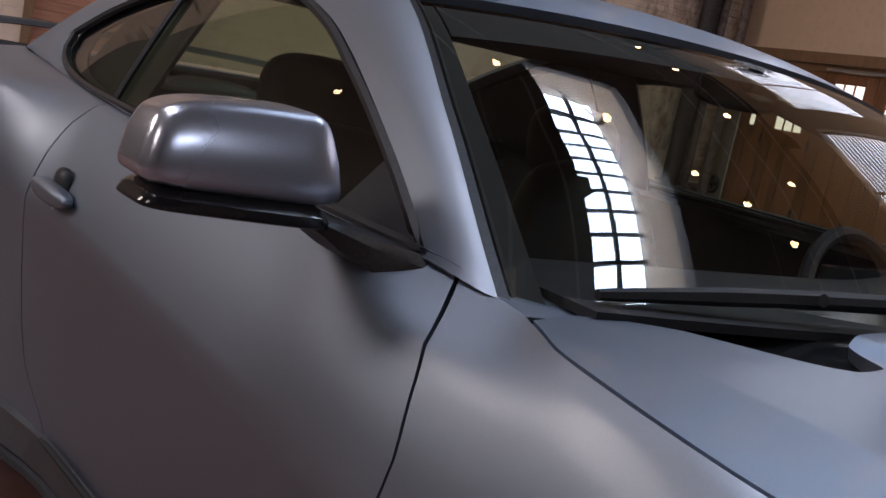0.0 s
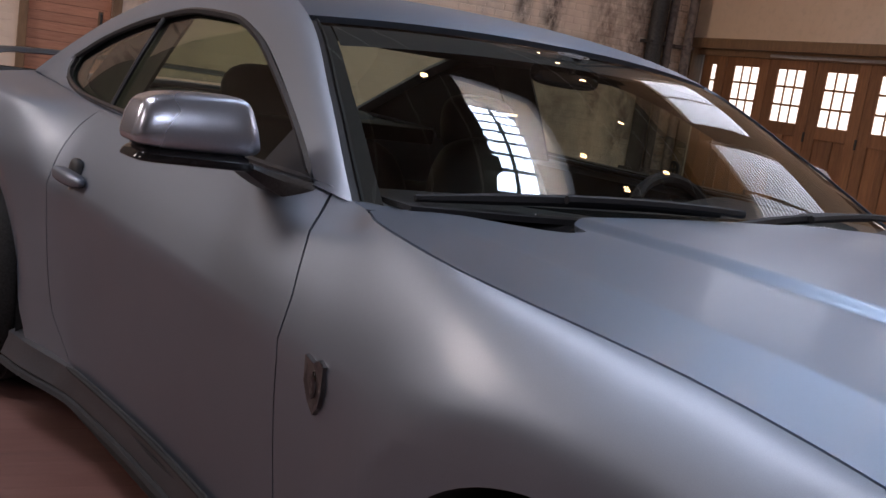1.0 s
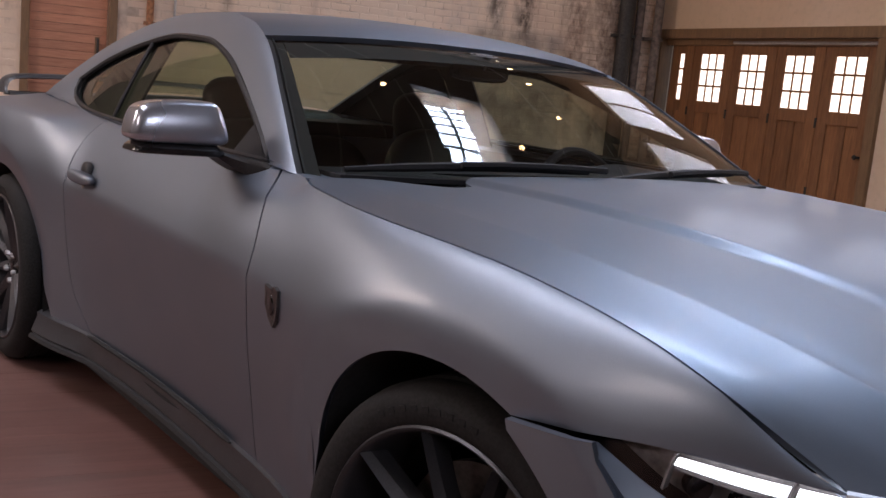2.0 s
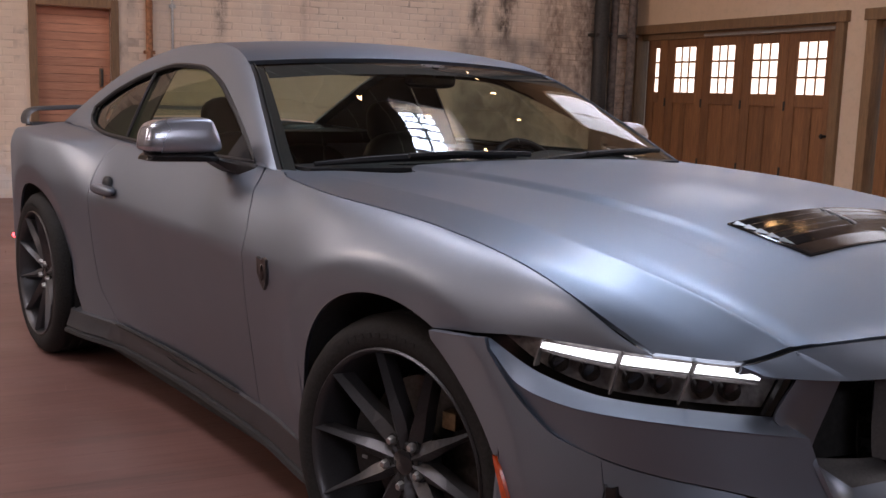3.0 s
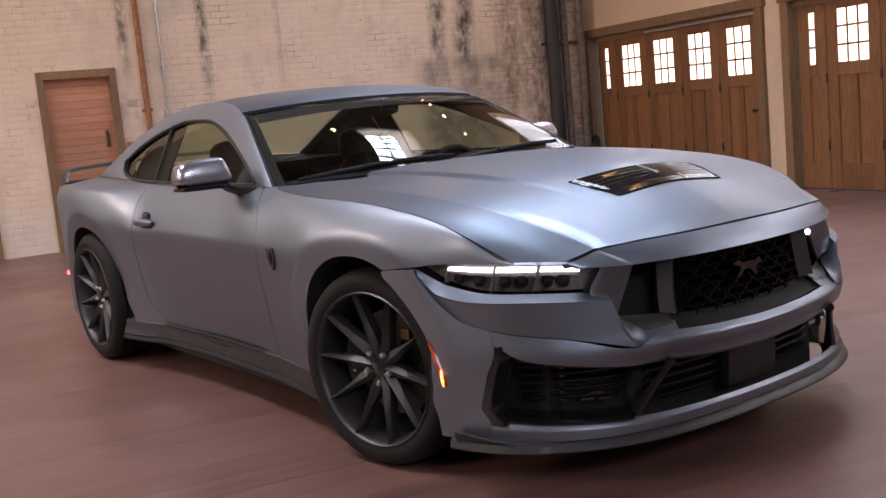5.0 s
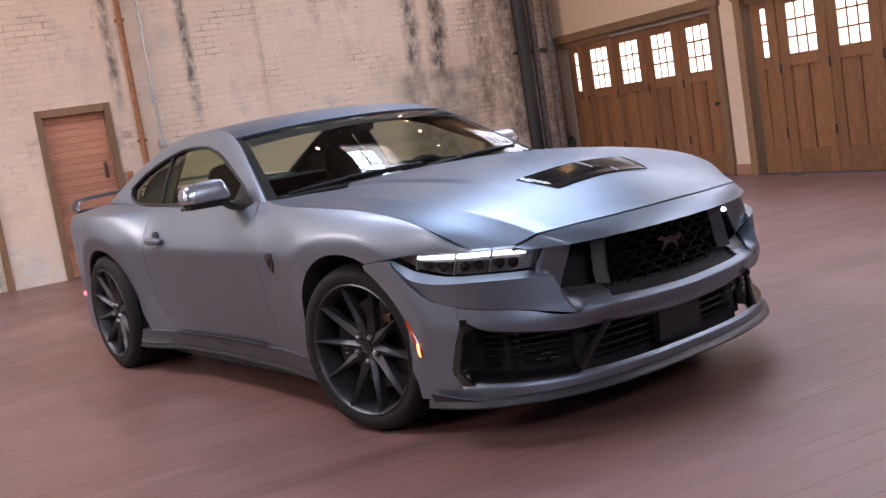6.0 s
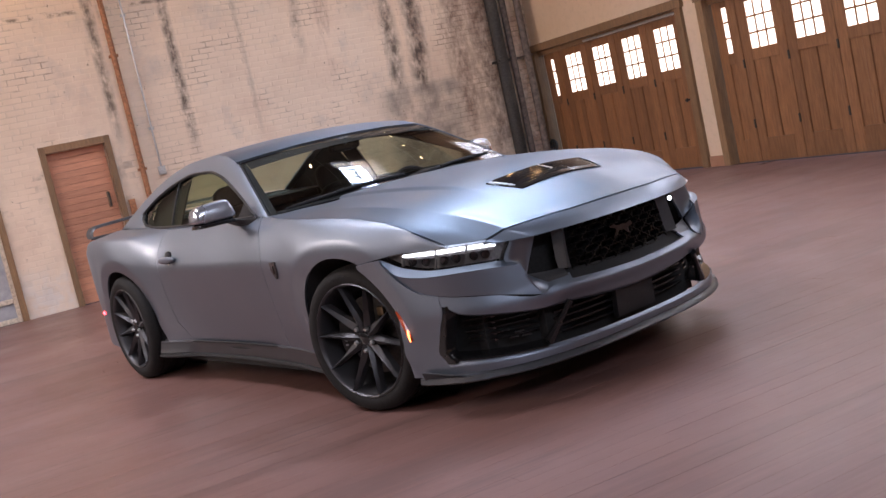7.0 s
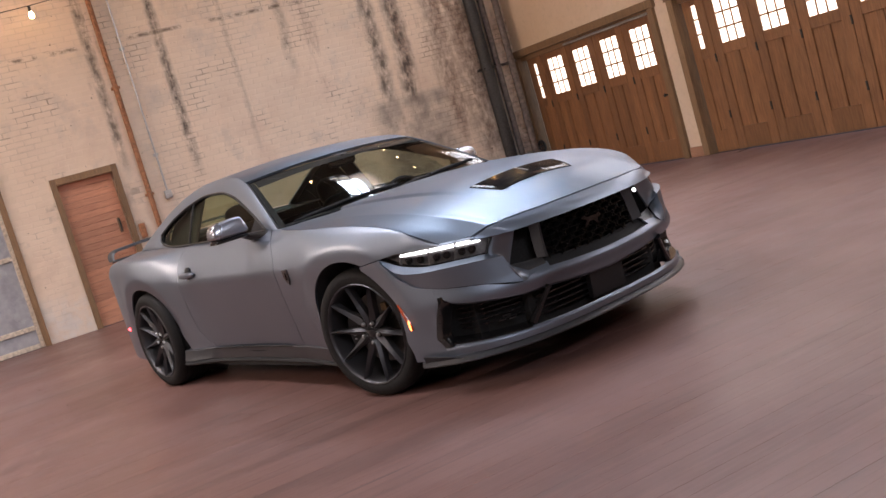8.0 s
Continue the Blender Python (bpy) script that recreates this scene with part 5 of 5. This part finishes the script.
def blob(bm, c, size, p=2.6, nu=28, nv=14, shape=None):
    """A rounded block; shape(x, y, z in -1..1) may push its points."""
    rows = []
    f = lambda v: math.copysign(abs(v) ** (2 / p), v)
    for j in range(nv + 1):
        b = -math.pi / 2 + math.pi * j / nv
        row = []
        for i in range(nu):
            a = math.tau * i / nu
            q = Vector((f(math.cos(b)) * f(math.cos(a)), f(math.cos(b)) * f(math.sin(a)), f(math.sin(b))))
            if shape:
                q = Vector(shape(*q))
            row.append((c[0] + q.x * size[0], c[1] + q.y * size[1], c[2] + q.z * size[2]))
        rows.append(row)
    grid(bm, rows, True)
    bmesh.ops.remove_doubles(bm, verts=bm.verts, dist=1e-5)
    return bm


def mirror_shell(c, side, z0, h, deep, wide=.106):
    """A wedge-shaped housing: tall and cut off slanting at its inner end, its top falling to a low, blunt outer edge."""

    def wedge(px, py, pz):
        o = py * side                                      # -1 inner end, 1 outer end
        k = (o + 1) / 2
        top = 1 - .08 * k - .30 * k ** 4
        z = pz * top if pz > 0 else pz
        y = o - .10 * pz * max(o, 0) ** 2 + .16 * pz * max(-o, 0) ** 2
        x = px * (1 - .30 * max(pz, 0)) * (1 - .16 * k * k) - .55 * k
        return (x, y * side, z)

    return blob(bmesh.new(), (c[0] + .022, c[1], c[2] + z0 + h), (deep, wide, h), 6.5, 56, 30, wedge)


def mirrors():
    for side in (-1, 1):
        c = (-.985, side * .974, .974) if side < 0 else (-1.05, .90, .974)
        body = part("door_mirror", mirror_shell(c, side, .014, .049, .060, .098), MIRROR_PAINT, CAR, "satin grey door mirror")
        part("mirror_lower_shell", mirror_shell(c, side, -.010, .0150, .061, .094), BLACK_GLOSS, body, "gloss black lower shell")
        # flat black plate under the housing that runs on into the arm
        rows = []
        for t in np.linspace(0, 1, 22):
            y = lerp(abs(c[1]) + .070, .79, t)
            k = (y - abs(c[1])) / .098
            x = c[0] - .012 - .0375 * min(k, 1) if k > -1 else lerp(c[0] + .0255, -.885, smoothstep((-1 - k) / .8))
            half = .052 * max(1 - max(k, 0) ** 5, .15) if k > -1 else lerp(.052, .075, smoothstep((-1 - k) / .8))
            top, deep = c[2] + .010 + .010 * max(k, 0) - .020 * smoothstep(t * 1.6 - .6), .012 + .026 * smoothstep((t - .55) / .3)
            rows.append([(x + half * a, side * y, top - deep * b) for a, b in ((1, .3), (.85, 0), (-.85, 0), (-1, .3), (-.8, 1), (.8, 1))])
        part("mirror_base", grid(bmesh.new(), rows, True), BLACK_SATIN, body, "black base plate and arm of the mirror")
        part("mirror_glass", boxed(c[0] - .066, c[0] - .058, c[1] - .075, c[1] + .085, c[2] + .012, c[2] + .078, .006), CHROME, body, "mirror pane")


mirrors()


def handles():
    for side in (-1, 1):
        x, z = -1.93, .795
        y = side_y(x, z)
        cup = part("door_handle", blob(bmesh.new(), (x, side * (y - .002), z + .006), (.036, .016, .040), 2.6, 24, 10), BLACK_SATIN, CAR, "body-coloured pull handle over a dark cup")
        part("grip", blob(bmesh.new(), (x, side * (y + .022), z - .002), (.108, .019, .019), 3.0, 28, 12, lambda a, b, c: (a, b - .25 * a * a * side, c * (1 - .15 * a * a))), PAINT, cup)
        part("key_insert", blob(bmesh.new(), (x - .004, side * (y + .004), z - .032), (.016, .008, .010), 2.6, 14, 8), STEEL, cup)
        # badge on the fender
        ex, ez = -.555, .712
        ey = side_y(ex, ez)
        outline = [(a * .95, b * .62) for a, b in [(-.030, .062), (.0, .055), (.012, .066), (.030, .058), (.030, .0), (.018, -.045), (.0, -.07), (-.018, -.045), (-.030, .0)]]
        bm = bmesh.new()
        va = [bm.verts.new((ex + a, side * (side_y(ex + a, ez + b) + .007), ez + b)) for a, b in outline]
        vm = [bm.verts.new((ex + a * .72, side * (side_y(ex + a * .72, ez + b * .72) + .004), ez + b * .72)) for a, b in outline]
        vb = [bm.verts.new((ex + a * 1.05, side * (side_y(ex + a, ez + b) - .004), ez + b * 1.05)) for a, b in outline]
        n = len(outline)
        for a, b in ((vb, va), (va, vm)):
            for i in range(n):
                bm.faces.new((a[i], a[(i + 1) % n], b[(i + 1) % n], b[i]))
        bm.faces.new(vm)
        badge = part("fender_badge", bm, BADGE_METAL, CAR, "dark shield badge", smooth=False)
        part("badge_relief", blob(bmesh.new(), (ex, side * (ey + .005), ez + .002), (.007, .004, .022), 2.2, 12, 8), CHROME_DARK, badge)
        # amber marker on the bumper, red one behind the rear wheel
        def on_cheek(px, pz, off):
            q = skin(s_at_x(px, pz), pz, 0)
            return (q[0], side * (q[1] + flare(q[0], q[2]) + off), q[2])

        rows = []
        for t in np.linspace(0, 1, 10):
            xx, zz = lerp(.345, .402, t), lerp(.508, .380, t)
            wd = .013 * (1 - .7 * abs(2 * t - 1) ** 4)
            rows.append([on_cheek(xx + d, zz, o) for d, o in ((-wd, -.003), (-wd * .6, .006), (wd * .6, .006), (wd, -.003))])
        mk = part("side_marker", grid(bmesh.new(), rows), AMBER, CAR, "amber side marker lamp, lit")
        part("marker_glow", blob(bmesh.new(), on_cheek(.391, .404, .004), (.006, .005, .026), 2, 12, 8, lambda a, b, c: (a - c * .6 * (1.0), b, c)), AMBER_LIT, mk)
        ry = side_y(-3.30, .45)
        part("rear_marker", blob(bmesh.new(), (-3.30, side * ry, .45), (.03, .008, .012), 2.5, 12, 8), RED_LIT, CAR, "red rear side marker, lit")


handles()


def vent():
    """Black vent in the hood: four stepped louvres behind a flat plate, in a thin rim."""
    rear_x, front_x, mid_y = .402, .570, -.022
    half = lambda x: lerp(.292, .242, min(max((x - rear_x) / (front_x - rear_x), 0), 1))
    lean = lambda r: .006 * r
    at = lambda x, r, up: (x + lean(r), mid_y + r * half(x), hood_top(x + lean(r), mid_y + r * half(x)) + up)
    rows = [[at(x, r, .0015) for r in np.linspace(-1, 1, 25)] for x in np.linspace(rear_x, front_x, 10)]
    tray = part("hood_vent", thick(grid(bmesh.new(), rows), .003), BLACK_GLOSS, CAR, "gloss black louvred hood vent")
    mid = lerp(rear_x, front_x, .5)
    ring = [(rear_x, r) for r in np.linspace(-1, 1, 9)] + [(mid, 1.02)] + [(front_x, r) for r in np.linspace(1, -1, 9)] + [(mid, -1.02)]
    part("vent_rim", tube(bmesh.new(), [at(x, r, .002) for x, r in ring], .0036, 6, True), BLACK_GLOSS, tray)
    for k in range(5):
        x = lerp(rear_x + .014, rear_x + .110, k / 4)
        rows = [[at(x - .010, r, .0016), at(x - .007, r, .0075), at(x + .016, r, .0020)] for r in np.linspace(-.93, .93, 21)]
        blade = part("louvre", grid(bmesh.new(), rows), BLACK_GLOSS, tray)
        # Bright bar drawn for the line of light along each blade.
        part("louvre_edge", tube(bmesh.new(), [Vector(r[1]) for r in rows], .0009, 5), CHROME_DARK, blade, "thin bright bar drawn as light along a louvre")
        # Pale triangle imitates the glint at the blade's near end.
        bm = bmesh.new()
        bm.faces.new([bm.verts.new(at(*q)) for q in ((x - .010, -.985, .003), (x - .008, -.935, .009), (x + .018, -.935, .004))])
        part("louvre_end", bm, STEEL, tray, "pale triangle imitating a glint at a louvre's end", smooth=False)
    part("vent_rib", tube(bmesh.new(), [at(x, .06, .008) for x in np.linspace(rear_x + .008, rear_x + .10, 7)], .0028, 6), STEEL, tray, "pale rib across the louvres")
    part("vent_rib", tube(bmesh.new(), [at(x, .36, .003) for x in np.linspace(rear_x + .10, front_x - .006, 5)], .0022, 6), STEEL, tray)


vent()


def wipers():
    for y0, y1, x0, x1 in ((-.715, -.10, -.668, -.548), (-.06, .56, -.55, -.635)):
        pts = [(lerp(x0, x1, t), lerp(y0, y1, t), .974 + .024 * math.sin(t * 2.0)) for t in np.linspace(0, 1, 9)]
        w = part("wiper", tube(bmesh.new(), pts, [.006, .008, .010, .010, .011, .011, .010, .009, .006], 6), DARK_TRIM, CAR)
        part("wiper_arm", tube(bmesh.new(), [(p[0] + .03, p[1] + .03, p[2] + .008) for p in pts[3:]], .008, 6), DARK_TRIM, w)
    # black cowl under the windscreen
    rows = []
    for r in np.linspace(-.97, .97, 31):
        xe = lerp(-.50, -.62, abs(r) ** 2)
        ye = r * .68
        rows.append([(xe + .06, ye, hood_z(xe + .03, ye) - .028), (xe - .05, ye, hood_z(-.6, ye) - .020), (xe - .16, ye, hood_z(-.6, ye) - .012)])
    part("cowl", thick(grid(bmesh.new(), rows), .006), BLACK_GLOSS, CAR)


wipers()


def inner_shell():
    # Made-up black blocks that stop views and light through the shell.
    for b in ((-.74, .40, -.58, .58, .17, .66), (-3.55, -3.1, -.60, .60, .20, .86), (-3.1, -2.35, -.55, .55, .20, .70), (-2.4, -.70, -.80, .80, .165, .26), (.39, .60, -.66, .66, .19, .70), (.60, .74, -.45, .45, .17, .50), (.60, .68, -.52, .52, .50, .68)):
        part("underbody", boxed(*b), BLACK_MATT, CAR, smooth=False)
    for side in (-1, 1):
        rows = [[(x, side * (side_y(x, z) - .05), z) for z in np.linspace(.22, .93, 6)] for x in np.linspace(-.72, -2.38, 12)]
        part("door_card", grid(bmesh.new(), rows), DARK_TRIM, CAR, "charcoal inner door panel")
        for hub in (HUB_F, HUB_R):
            rows = []
            for a in np.linspace(-.25, math.pi + .25, 30):
                x, z = hub + (ARCH_R + .004) * math.cos(a), HUB_Z + (ARCH_R + .004) * math.sin(a)
                ww = side_y(min(x, XS), max(z, .25)) if x < XS else (skin(s_at_x(x, min(max(z, .2), .70)), min(max(z, .2), .70))[1] if z < .70 else lamp_top_y(x))
                rows.append([(x, side * .56, z), (x, side * (ww - .006 + flare(x, z) * .5), z)])
            part("wheel_arch_liner", grid(bmesh.new(), rows), BLACK_MATT, CAR)
            rows = [[(hub + r * math.cos(a), side * .56, HUB_Z + r * math.sin(a)) for r in (.02, ARCH_R + .004)] for a in np.linspace(0, math.tau, 30)]
            part("wheel_arch_wall", grid(bmesh.new(), rows), BLACK_MATT, CAR)


inner_shell()


def seat(x, y, rear=False):
    s = part("seat", blob(bmesh.new(), (x, y, .42), (.26, .25, .10), 3.2), LEATHER, CAR, "black leather bucket seat" if not rear else "black leather rear seat")

    def lean(px, py, pz):
        return (px - .55 * pz * 1.6, py * (1 - .12 * max(pz, 0)), pz)

    part("backrest", blob(bmesh.new(), (x - .30, y, .66 if rear else .72), (.085, .245, .26 if rear else .29), 3.0, 28, 16, lean), LEATHER, s)
    part("headrest", blob(bmesh.new(), (x - .43, y, .95 if rear else 1.035), (.058, .14, .065 if rear else .10), 3.0, 24, 12, lambda a, b, c: (a - .3 * c, b, c)), LEATHER, s)
    if not rear:
        for d in (-.05, .05):
            part("headrest_post", tube(bmesh.new(), [(x - .40, y + d, .90), (x - .43, y + d, .99)], .007, 6), STEEL, s)


def cabin():
    for y in (-.37, .37):
        seat(-1.45, y)
    seat(-2.15, -.30, True)
    seat(-2.15, .30, True)
    rows = []
    for y in np.linspace(-.74, .74, 33):
        b = .035 * math.exp(-((y - .37) / .16) ** 2)
        front_x = -.64 + .08 * (1 - (y / .74) ** 2)
        rows.append([(front_x, y, .955), (-.80, y, .955 + b * .6), (-.90, y, .945 + b), (-.96, y, .915 + b), (-.95, y, .80), (-.90, y, .62)])
    dash = part("dashboard", thick(grid(bmesh.new(), rows), .01), DARK_TRIM, CAR, "charcoal dashboard")
    part("display", boxed(-.955, -.945, .10, .60, .86, .97, .004), BLACK_GLOSS, dash)
    c, t = Vector((-1.02, .37, .845)), radians(68)
    ring = [c + Vector((-math.cos(t) * math.sin(a) * .175, math.cos(a) * .175, math.sin(t) * math.sin(a) * .175)) for a in np.linspace(0, math.tau, 32, endpoint=False)]
    wheel = part("steering_wheel", tube(bmesh.new(), ring, .015, 8, True), LEATHER, CAR, "black steering wheel")
    part("wheel_hub", blob(bmesh.new(), c, (.03, .07, .06), 2.6), DARK_TRIM, wheel)
    for a in (0, math.pi, -math.pi / 2):
        d = Vector((-math.cos(t) * math.sin(a), math.cos(a), math.sin(t) * math.sin(a)))
        part("wheel_spoke", tube(bmesh.new(), [c + d * .05, c + d * .17], .013, 6), DARK_TRIM, wheel)
    m = part("inner_mirror", blob(bmesh.new(), (-1.13, .0, 1.215), (.018, .105, .028), 3.5), BLACK_GLOSS, CAR, "inside rear-view mirror")
    part("mirror_stem", tube(bmesh.new(), [(-1.13, 0, 1.21), (-1.10, 0, 1.262)], .012, 6), BLACK_SATIN, m)
    part("parcel_shelf", boxed(-2.9, -2.35, -.55, .55, .93, .985, .01), DARK_TRIM, CAR)
    part("headliner", boxed(-2.36, -1.24, -.56, .56, 1.240, 1.258, .004), DARK_TRIM, CAR)


cabin()


BRASS = plain("dull_brass", (0.22, 0.155, 0.09), 0.45, 0.8, 80, 0.2, 0.1)


def lathe(profile, n=72):
    """A ring about the y axis from pairs (radius, y)."""
    rows = [[(r * math.cos(a), y, r * math.sin(a)) for r, y in profile] for a in np.linspace(0, math.tau, n + 1)]
    bm = grid(bmesh.new(), rows)
    bmesh.ops.remove_doubles(bm, verts=bm.verts, dist=1e-6)
    return bm


def wheel(hub, side, radius, width, track, steer=0, phase=12):
    """Outer face towards -y in its own frame."""
    w = part("wheel", lathe([(.242, -width * .05), (.236, width * .45), (.224, width * .45), (.230, -width * .05)]), RIM, CAR, "dark ten-spoke alloy wheel with black tyre")
    h = width / 2
    tyre = [(.258, -h + .012), (.270, -h + .004), (.288, -h - .003), (.310, -h - .002), (.328, -h + .008), (radius - .006, -h + .022), (radius, -h + .045)]
    groove = []
    for k in range(4):
        y = lerp(-h + .065, h - .065, k / 3)
        groove += [(radius, y - .012), (radius - .008, y - .008), (radius - .008, y + .008), (radius, y + .012)]
    tyre += groove + [(r, -y) for r, y in tyre[::-1]]
    meshes = [("tyre", lathe(tyre, 90), RUBBER)]
    meshes.append(("rim_lip", lathe([(.270, -h + .022), (.270, -h + .002), (.266, -h - .002), (.262, -h + .001), (.257, -h + .010), (.254, -h + .022), (.246, -h + .08), (.240, 0)], 90), RIM))
    meshes.append(("hub_disc", lathe([(.0, -h + .046), (.030, -h + .046), (.034, -h + .044), (.044, -h + .046), (.050, -h + .056), (.060, -h + .09), (.06, -.02), (0, -.02)], 40), BLACK_SATIN))
    meshes.append(("centre_cap", lathe([(0, -h + .038), (.024, -h + .039), (.030, -h + .042), (.031, -h + .05)], 30), BLACK_GLOSS))
    meshes.append(("brake_disc", lathe([(.06, -.005), (.185, -.005), (.185, .02), (.06, .02)], 50), ROTOR))
    for nm, bm, mat in meshes:
        part(nm, bm, mat, w)
    for k in range(10):
        a = math.tau * k / 10 + radians(phase)
        turn = 1 if k % 2 else -1                          # each spoke leans to its partner at the hub
        rows = []
        for t in np.linspace(0, 1, 12):
            r = lerp(.030, .259, t)
            ang = a - turn * .05 * (1 - t) ** 3
            y = -h + lerp(.046, .004, t)
            wd = float(np.interp(r, (.03, .075, .115, .150, .259), (.014, .0215, .0185, .0125, .0055)))
            c, d = Vector((r * math.cos(ang), y, r * math.sin(ang))), Vector((-math.sin(ang), 0, math.cos(ang)))
            ridge = d * wd * .22 * turn
            rows.append([c + d * wd + Vector((0, .013, 0)), c + ridge + Vector((0, -.006, 0)), c - d * wd + Vector((0, .013, 0)), c - d * wd * .8 + Vector((0, .050, 0)), c + d * wd * .8 + Vector((0, .050, 0))])
        part("spoke", grid(bmesh.new(), rows, True), RIM, w, smooth=False)
    for k in range(5):
        a = math.tau * k / 5 - math.pi / 2
        c = Vector((.055 * math.cos(a), -h + .038, .055 * math.sin(a)))
        # Black disc paints in the shade of the pocket round the nut.
        part("lug_seat", tube(bmesh.new(), [c + Vector((0, .012, 0)), c + Vector((0, .004, 0))], .0165, 12), BLACK_MATT, w)
        part("lug_nut", tube(bmesh.new(), [c + Vector((0, .02, 0)), c + Vector((0, -.006, 0)), c + Vector((0, -.012, 0))], [.0115, .0115, .007], 6), STEEL, w)
    cal = bmesh.new()
    rows = []
    for a in np.linspace(radians(150), radians(205), 12):
        rows.append([(r * math.cos(a), y, r * math.sin(a)) for r, y in ((.12, -.045), (.19, -.055), (.205, -.03), (.205, .04), (.12, .04))])
    grid(cal, rows, True)
    caliper = part("brake_caliper", cal, BLACK_SATIN, w, "black brake caliper with a small pale ring mark")
    c = Vector((-.152, -.058, -.004))
    part("ring_mark", tube(bmesh.new(), [c + Vector((math.cos(a) * .013, 0, math.sin(a) * .013)) for a in np.linspace(0, math.tau, 20, endpoint=False)], .0022, 6, True), MARK_GREY, caliper)
    part("mark_bar", boxed(c.x - .009, c.x + .006, c.y - .002, c.y + .002, c.z - .034, c.z - .027), MARK_GREY, caliper)
    bit = bmesh.new()
    box(bit, .085, .125, -.052, -.02, .095, .135, .004)
    part("brake_bracket", bit, BRASS, w, "brassy brake bracket")
    # raised plain marks on the tyre's wall
    for k in range(9):
        a = radians(78 + k * 5.2)
        bm = boxed(-.007, .007, -.0010, .0010, -.006, .006, .0006, seg=1)
        part("sidewall_mark", bm, RUBBER, w).matrix_local = Matrix.Rotation(-(a - math.pi / 2), 4, "Y") @ Matrix.Translation((0, -h - .003, .299))
    m = pose(hub, side * track, radius, 0, 0, steer + (0 if side < 0 else 180))
    w.matrix_local = m
    return w


for side in (-1, 1):
    wheel(-.020, side, .343, .255, .775, 11, 30)
    wheel(-2.718, side, .350, .275, .80)


# ---- boards of the floor and bricks of the wall, last ----
def floorboards():
    rng = random.Random(4)
    w = 0.083
    near, count = [], 0
    rest = bmesh.new()
    x = BACK_X
    while x < FRONT_X:
        y = SIDE_Y - rng.random() * 3
        while y < GARAGE_Y:
            n = rng.choice((2.4, 3.0, 3.6))
            y0, y1 = max(y, SIDE_Y) + 0.002, min(y + n, GARAGE_Y) - 0.002
            lift = rng.uniform(-0.0003, 0.0002)
            if y1 - y0 > 0.2:
                if -3.2 < x < 4.4 and y0 < 1.2 and y1 > -4.6 and count < 290:
                    near.append((x, y0, y1, lift))
                    count += 1
                else:
                    slab_prism(rest, x + 0.0001, x + w - 0.0001, y0, y1, -0.02, lift, 0.00035)
            y += n
        x += w
    ob = part("floorboards", rest, FLOOR_WOOD, FLOOR, "worn reddish brown floorboards", ROOM, smooth=False)
    tagged(ob, kind="stuff")
    shared = {}
    for x, y0, y1, lift in near:
        key = round(y1 - y0, 2)
        if key not in shared:
            bm = bmesh.new()
            slab_prism(bm, 0.0001, w - 0.0001, -key / 2, key / 2, -0.02, 0, 0.00035)
            shared[key] = finish("floorboard", bm, FLOOR_WOOD, False)
        part("floorboard", shared[key], None, FLOOR, "", ROOM @ Matrix.Translation((x, (y0 + y1) / 2, lift)))


floorboards()


def wall_bricks():
    rng = random.Random(9)
    wall = bpy.data.objects["wall_back"]
    length, height, joint = 0.205, 0.062, 0.011
    rest, shared, near = bmesh.new(), [], []
    for _ in range(6):
        bm = bmesh.new()
        a, b = length / 2 - rng.uniform(0, 0.004), height / 2 - rng.uniform(0, 0.003)
        slab_prism(bm, -a, a, -b, b, 0.0, 0.0036, 0.002)
        shared.append(finish("brick", bm, WALL_BRICK, False))
    face = Matrix(((0, 0, 1, 0), (1, 0, 0, 0), (0, 1, 0, 0), (0, 0, 0, 1)))
    holes = [(-3.25, -1.73, 2.22), (-1.19, -0.28, 2.0)]
    row, z = 0, 0.03
    while z < 5.2:
        y = -3.89 + (row % 2) * 0.108
        while y < GARAGE_Y - 0.1:
            c = y + length / 2
            inside = any(a < c + 0.10 and c - 0.10 < b and z < h for a, b, h in holes)
            if not inside:
                lift = rng.uniform(-0.0012, 0.0010)
                if 3.5 < c < 5.3 and 0.9 < z < 3.4 and len(near) < 290:
                    near.append((c, z + height / 2, lift))
                else:
                    e = [rng.uniform(-0.002, 0.005) for _ in range(4)]
                    slab_prism(rest, y + e[0], y + length - e[1], z + e[2], z + height - e[3], 0.0, 0.0036 + lift * 1.4, 0.0018)
            y += length + joint
        z += height + joint
        row += 1
    bmesh.ops.transform(rest, matrix=Matrix.Translation((BACK_X, 0, 0)) @ face, verts=rest.verts)
    tagged(part("bricks", rest, WALL_BRICK, wall, "cream limewashed bricks", ROOM, smooth=False), kind="stuff")
    for k, (c, z, lift) in enumerate(near):
        part("brick", shared[k % 6], None, wall, "", ROOM @ Matrix.Translation((BACK_X + lift, c, z)) @ face)


wall_bricks()
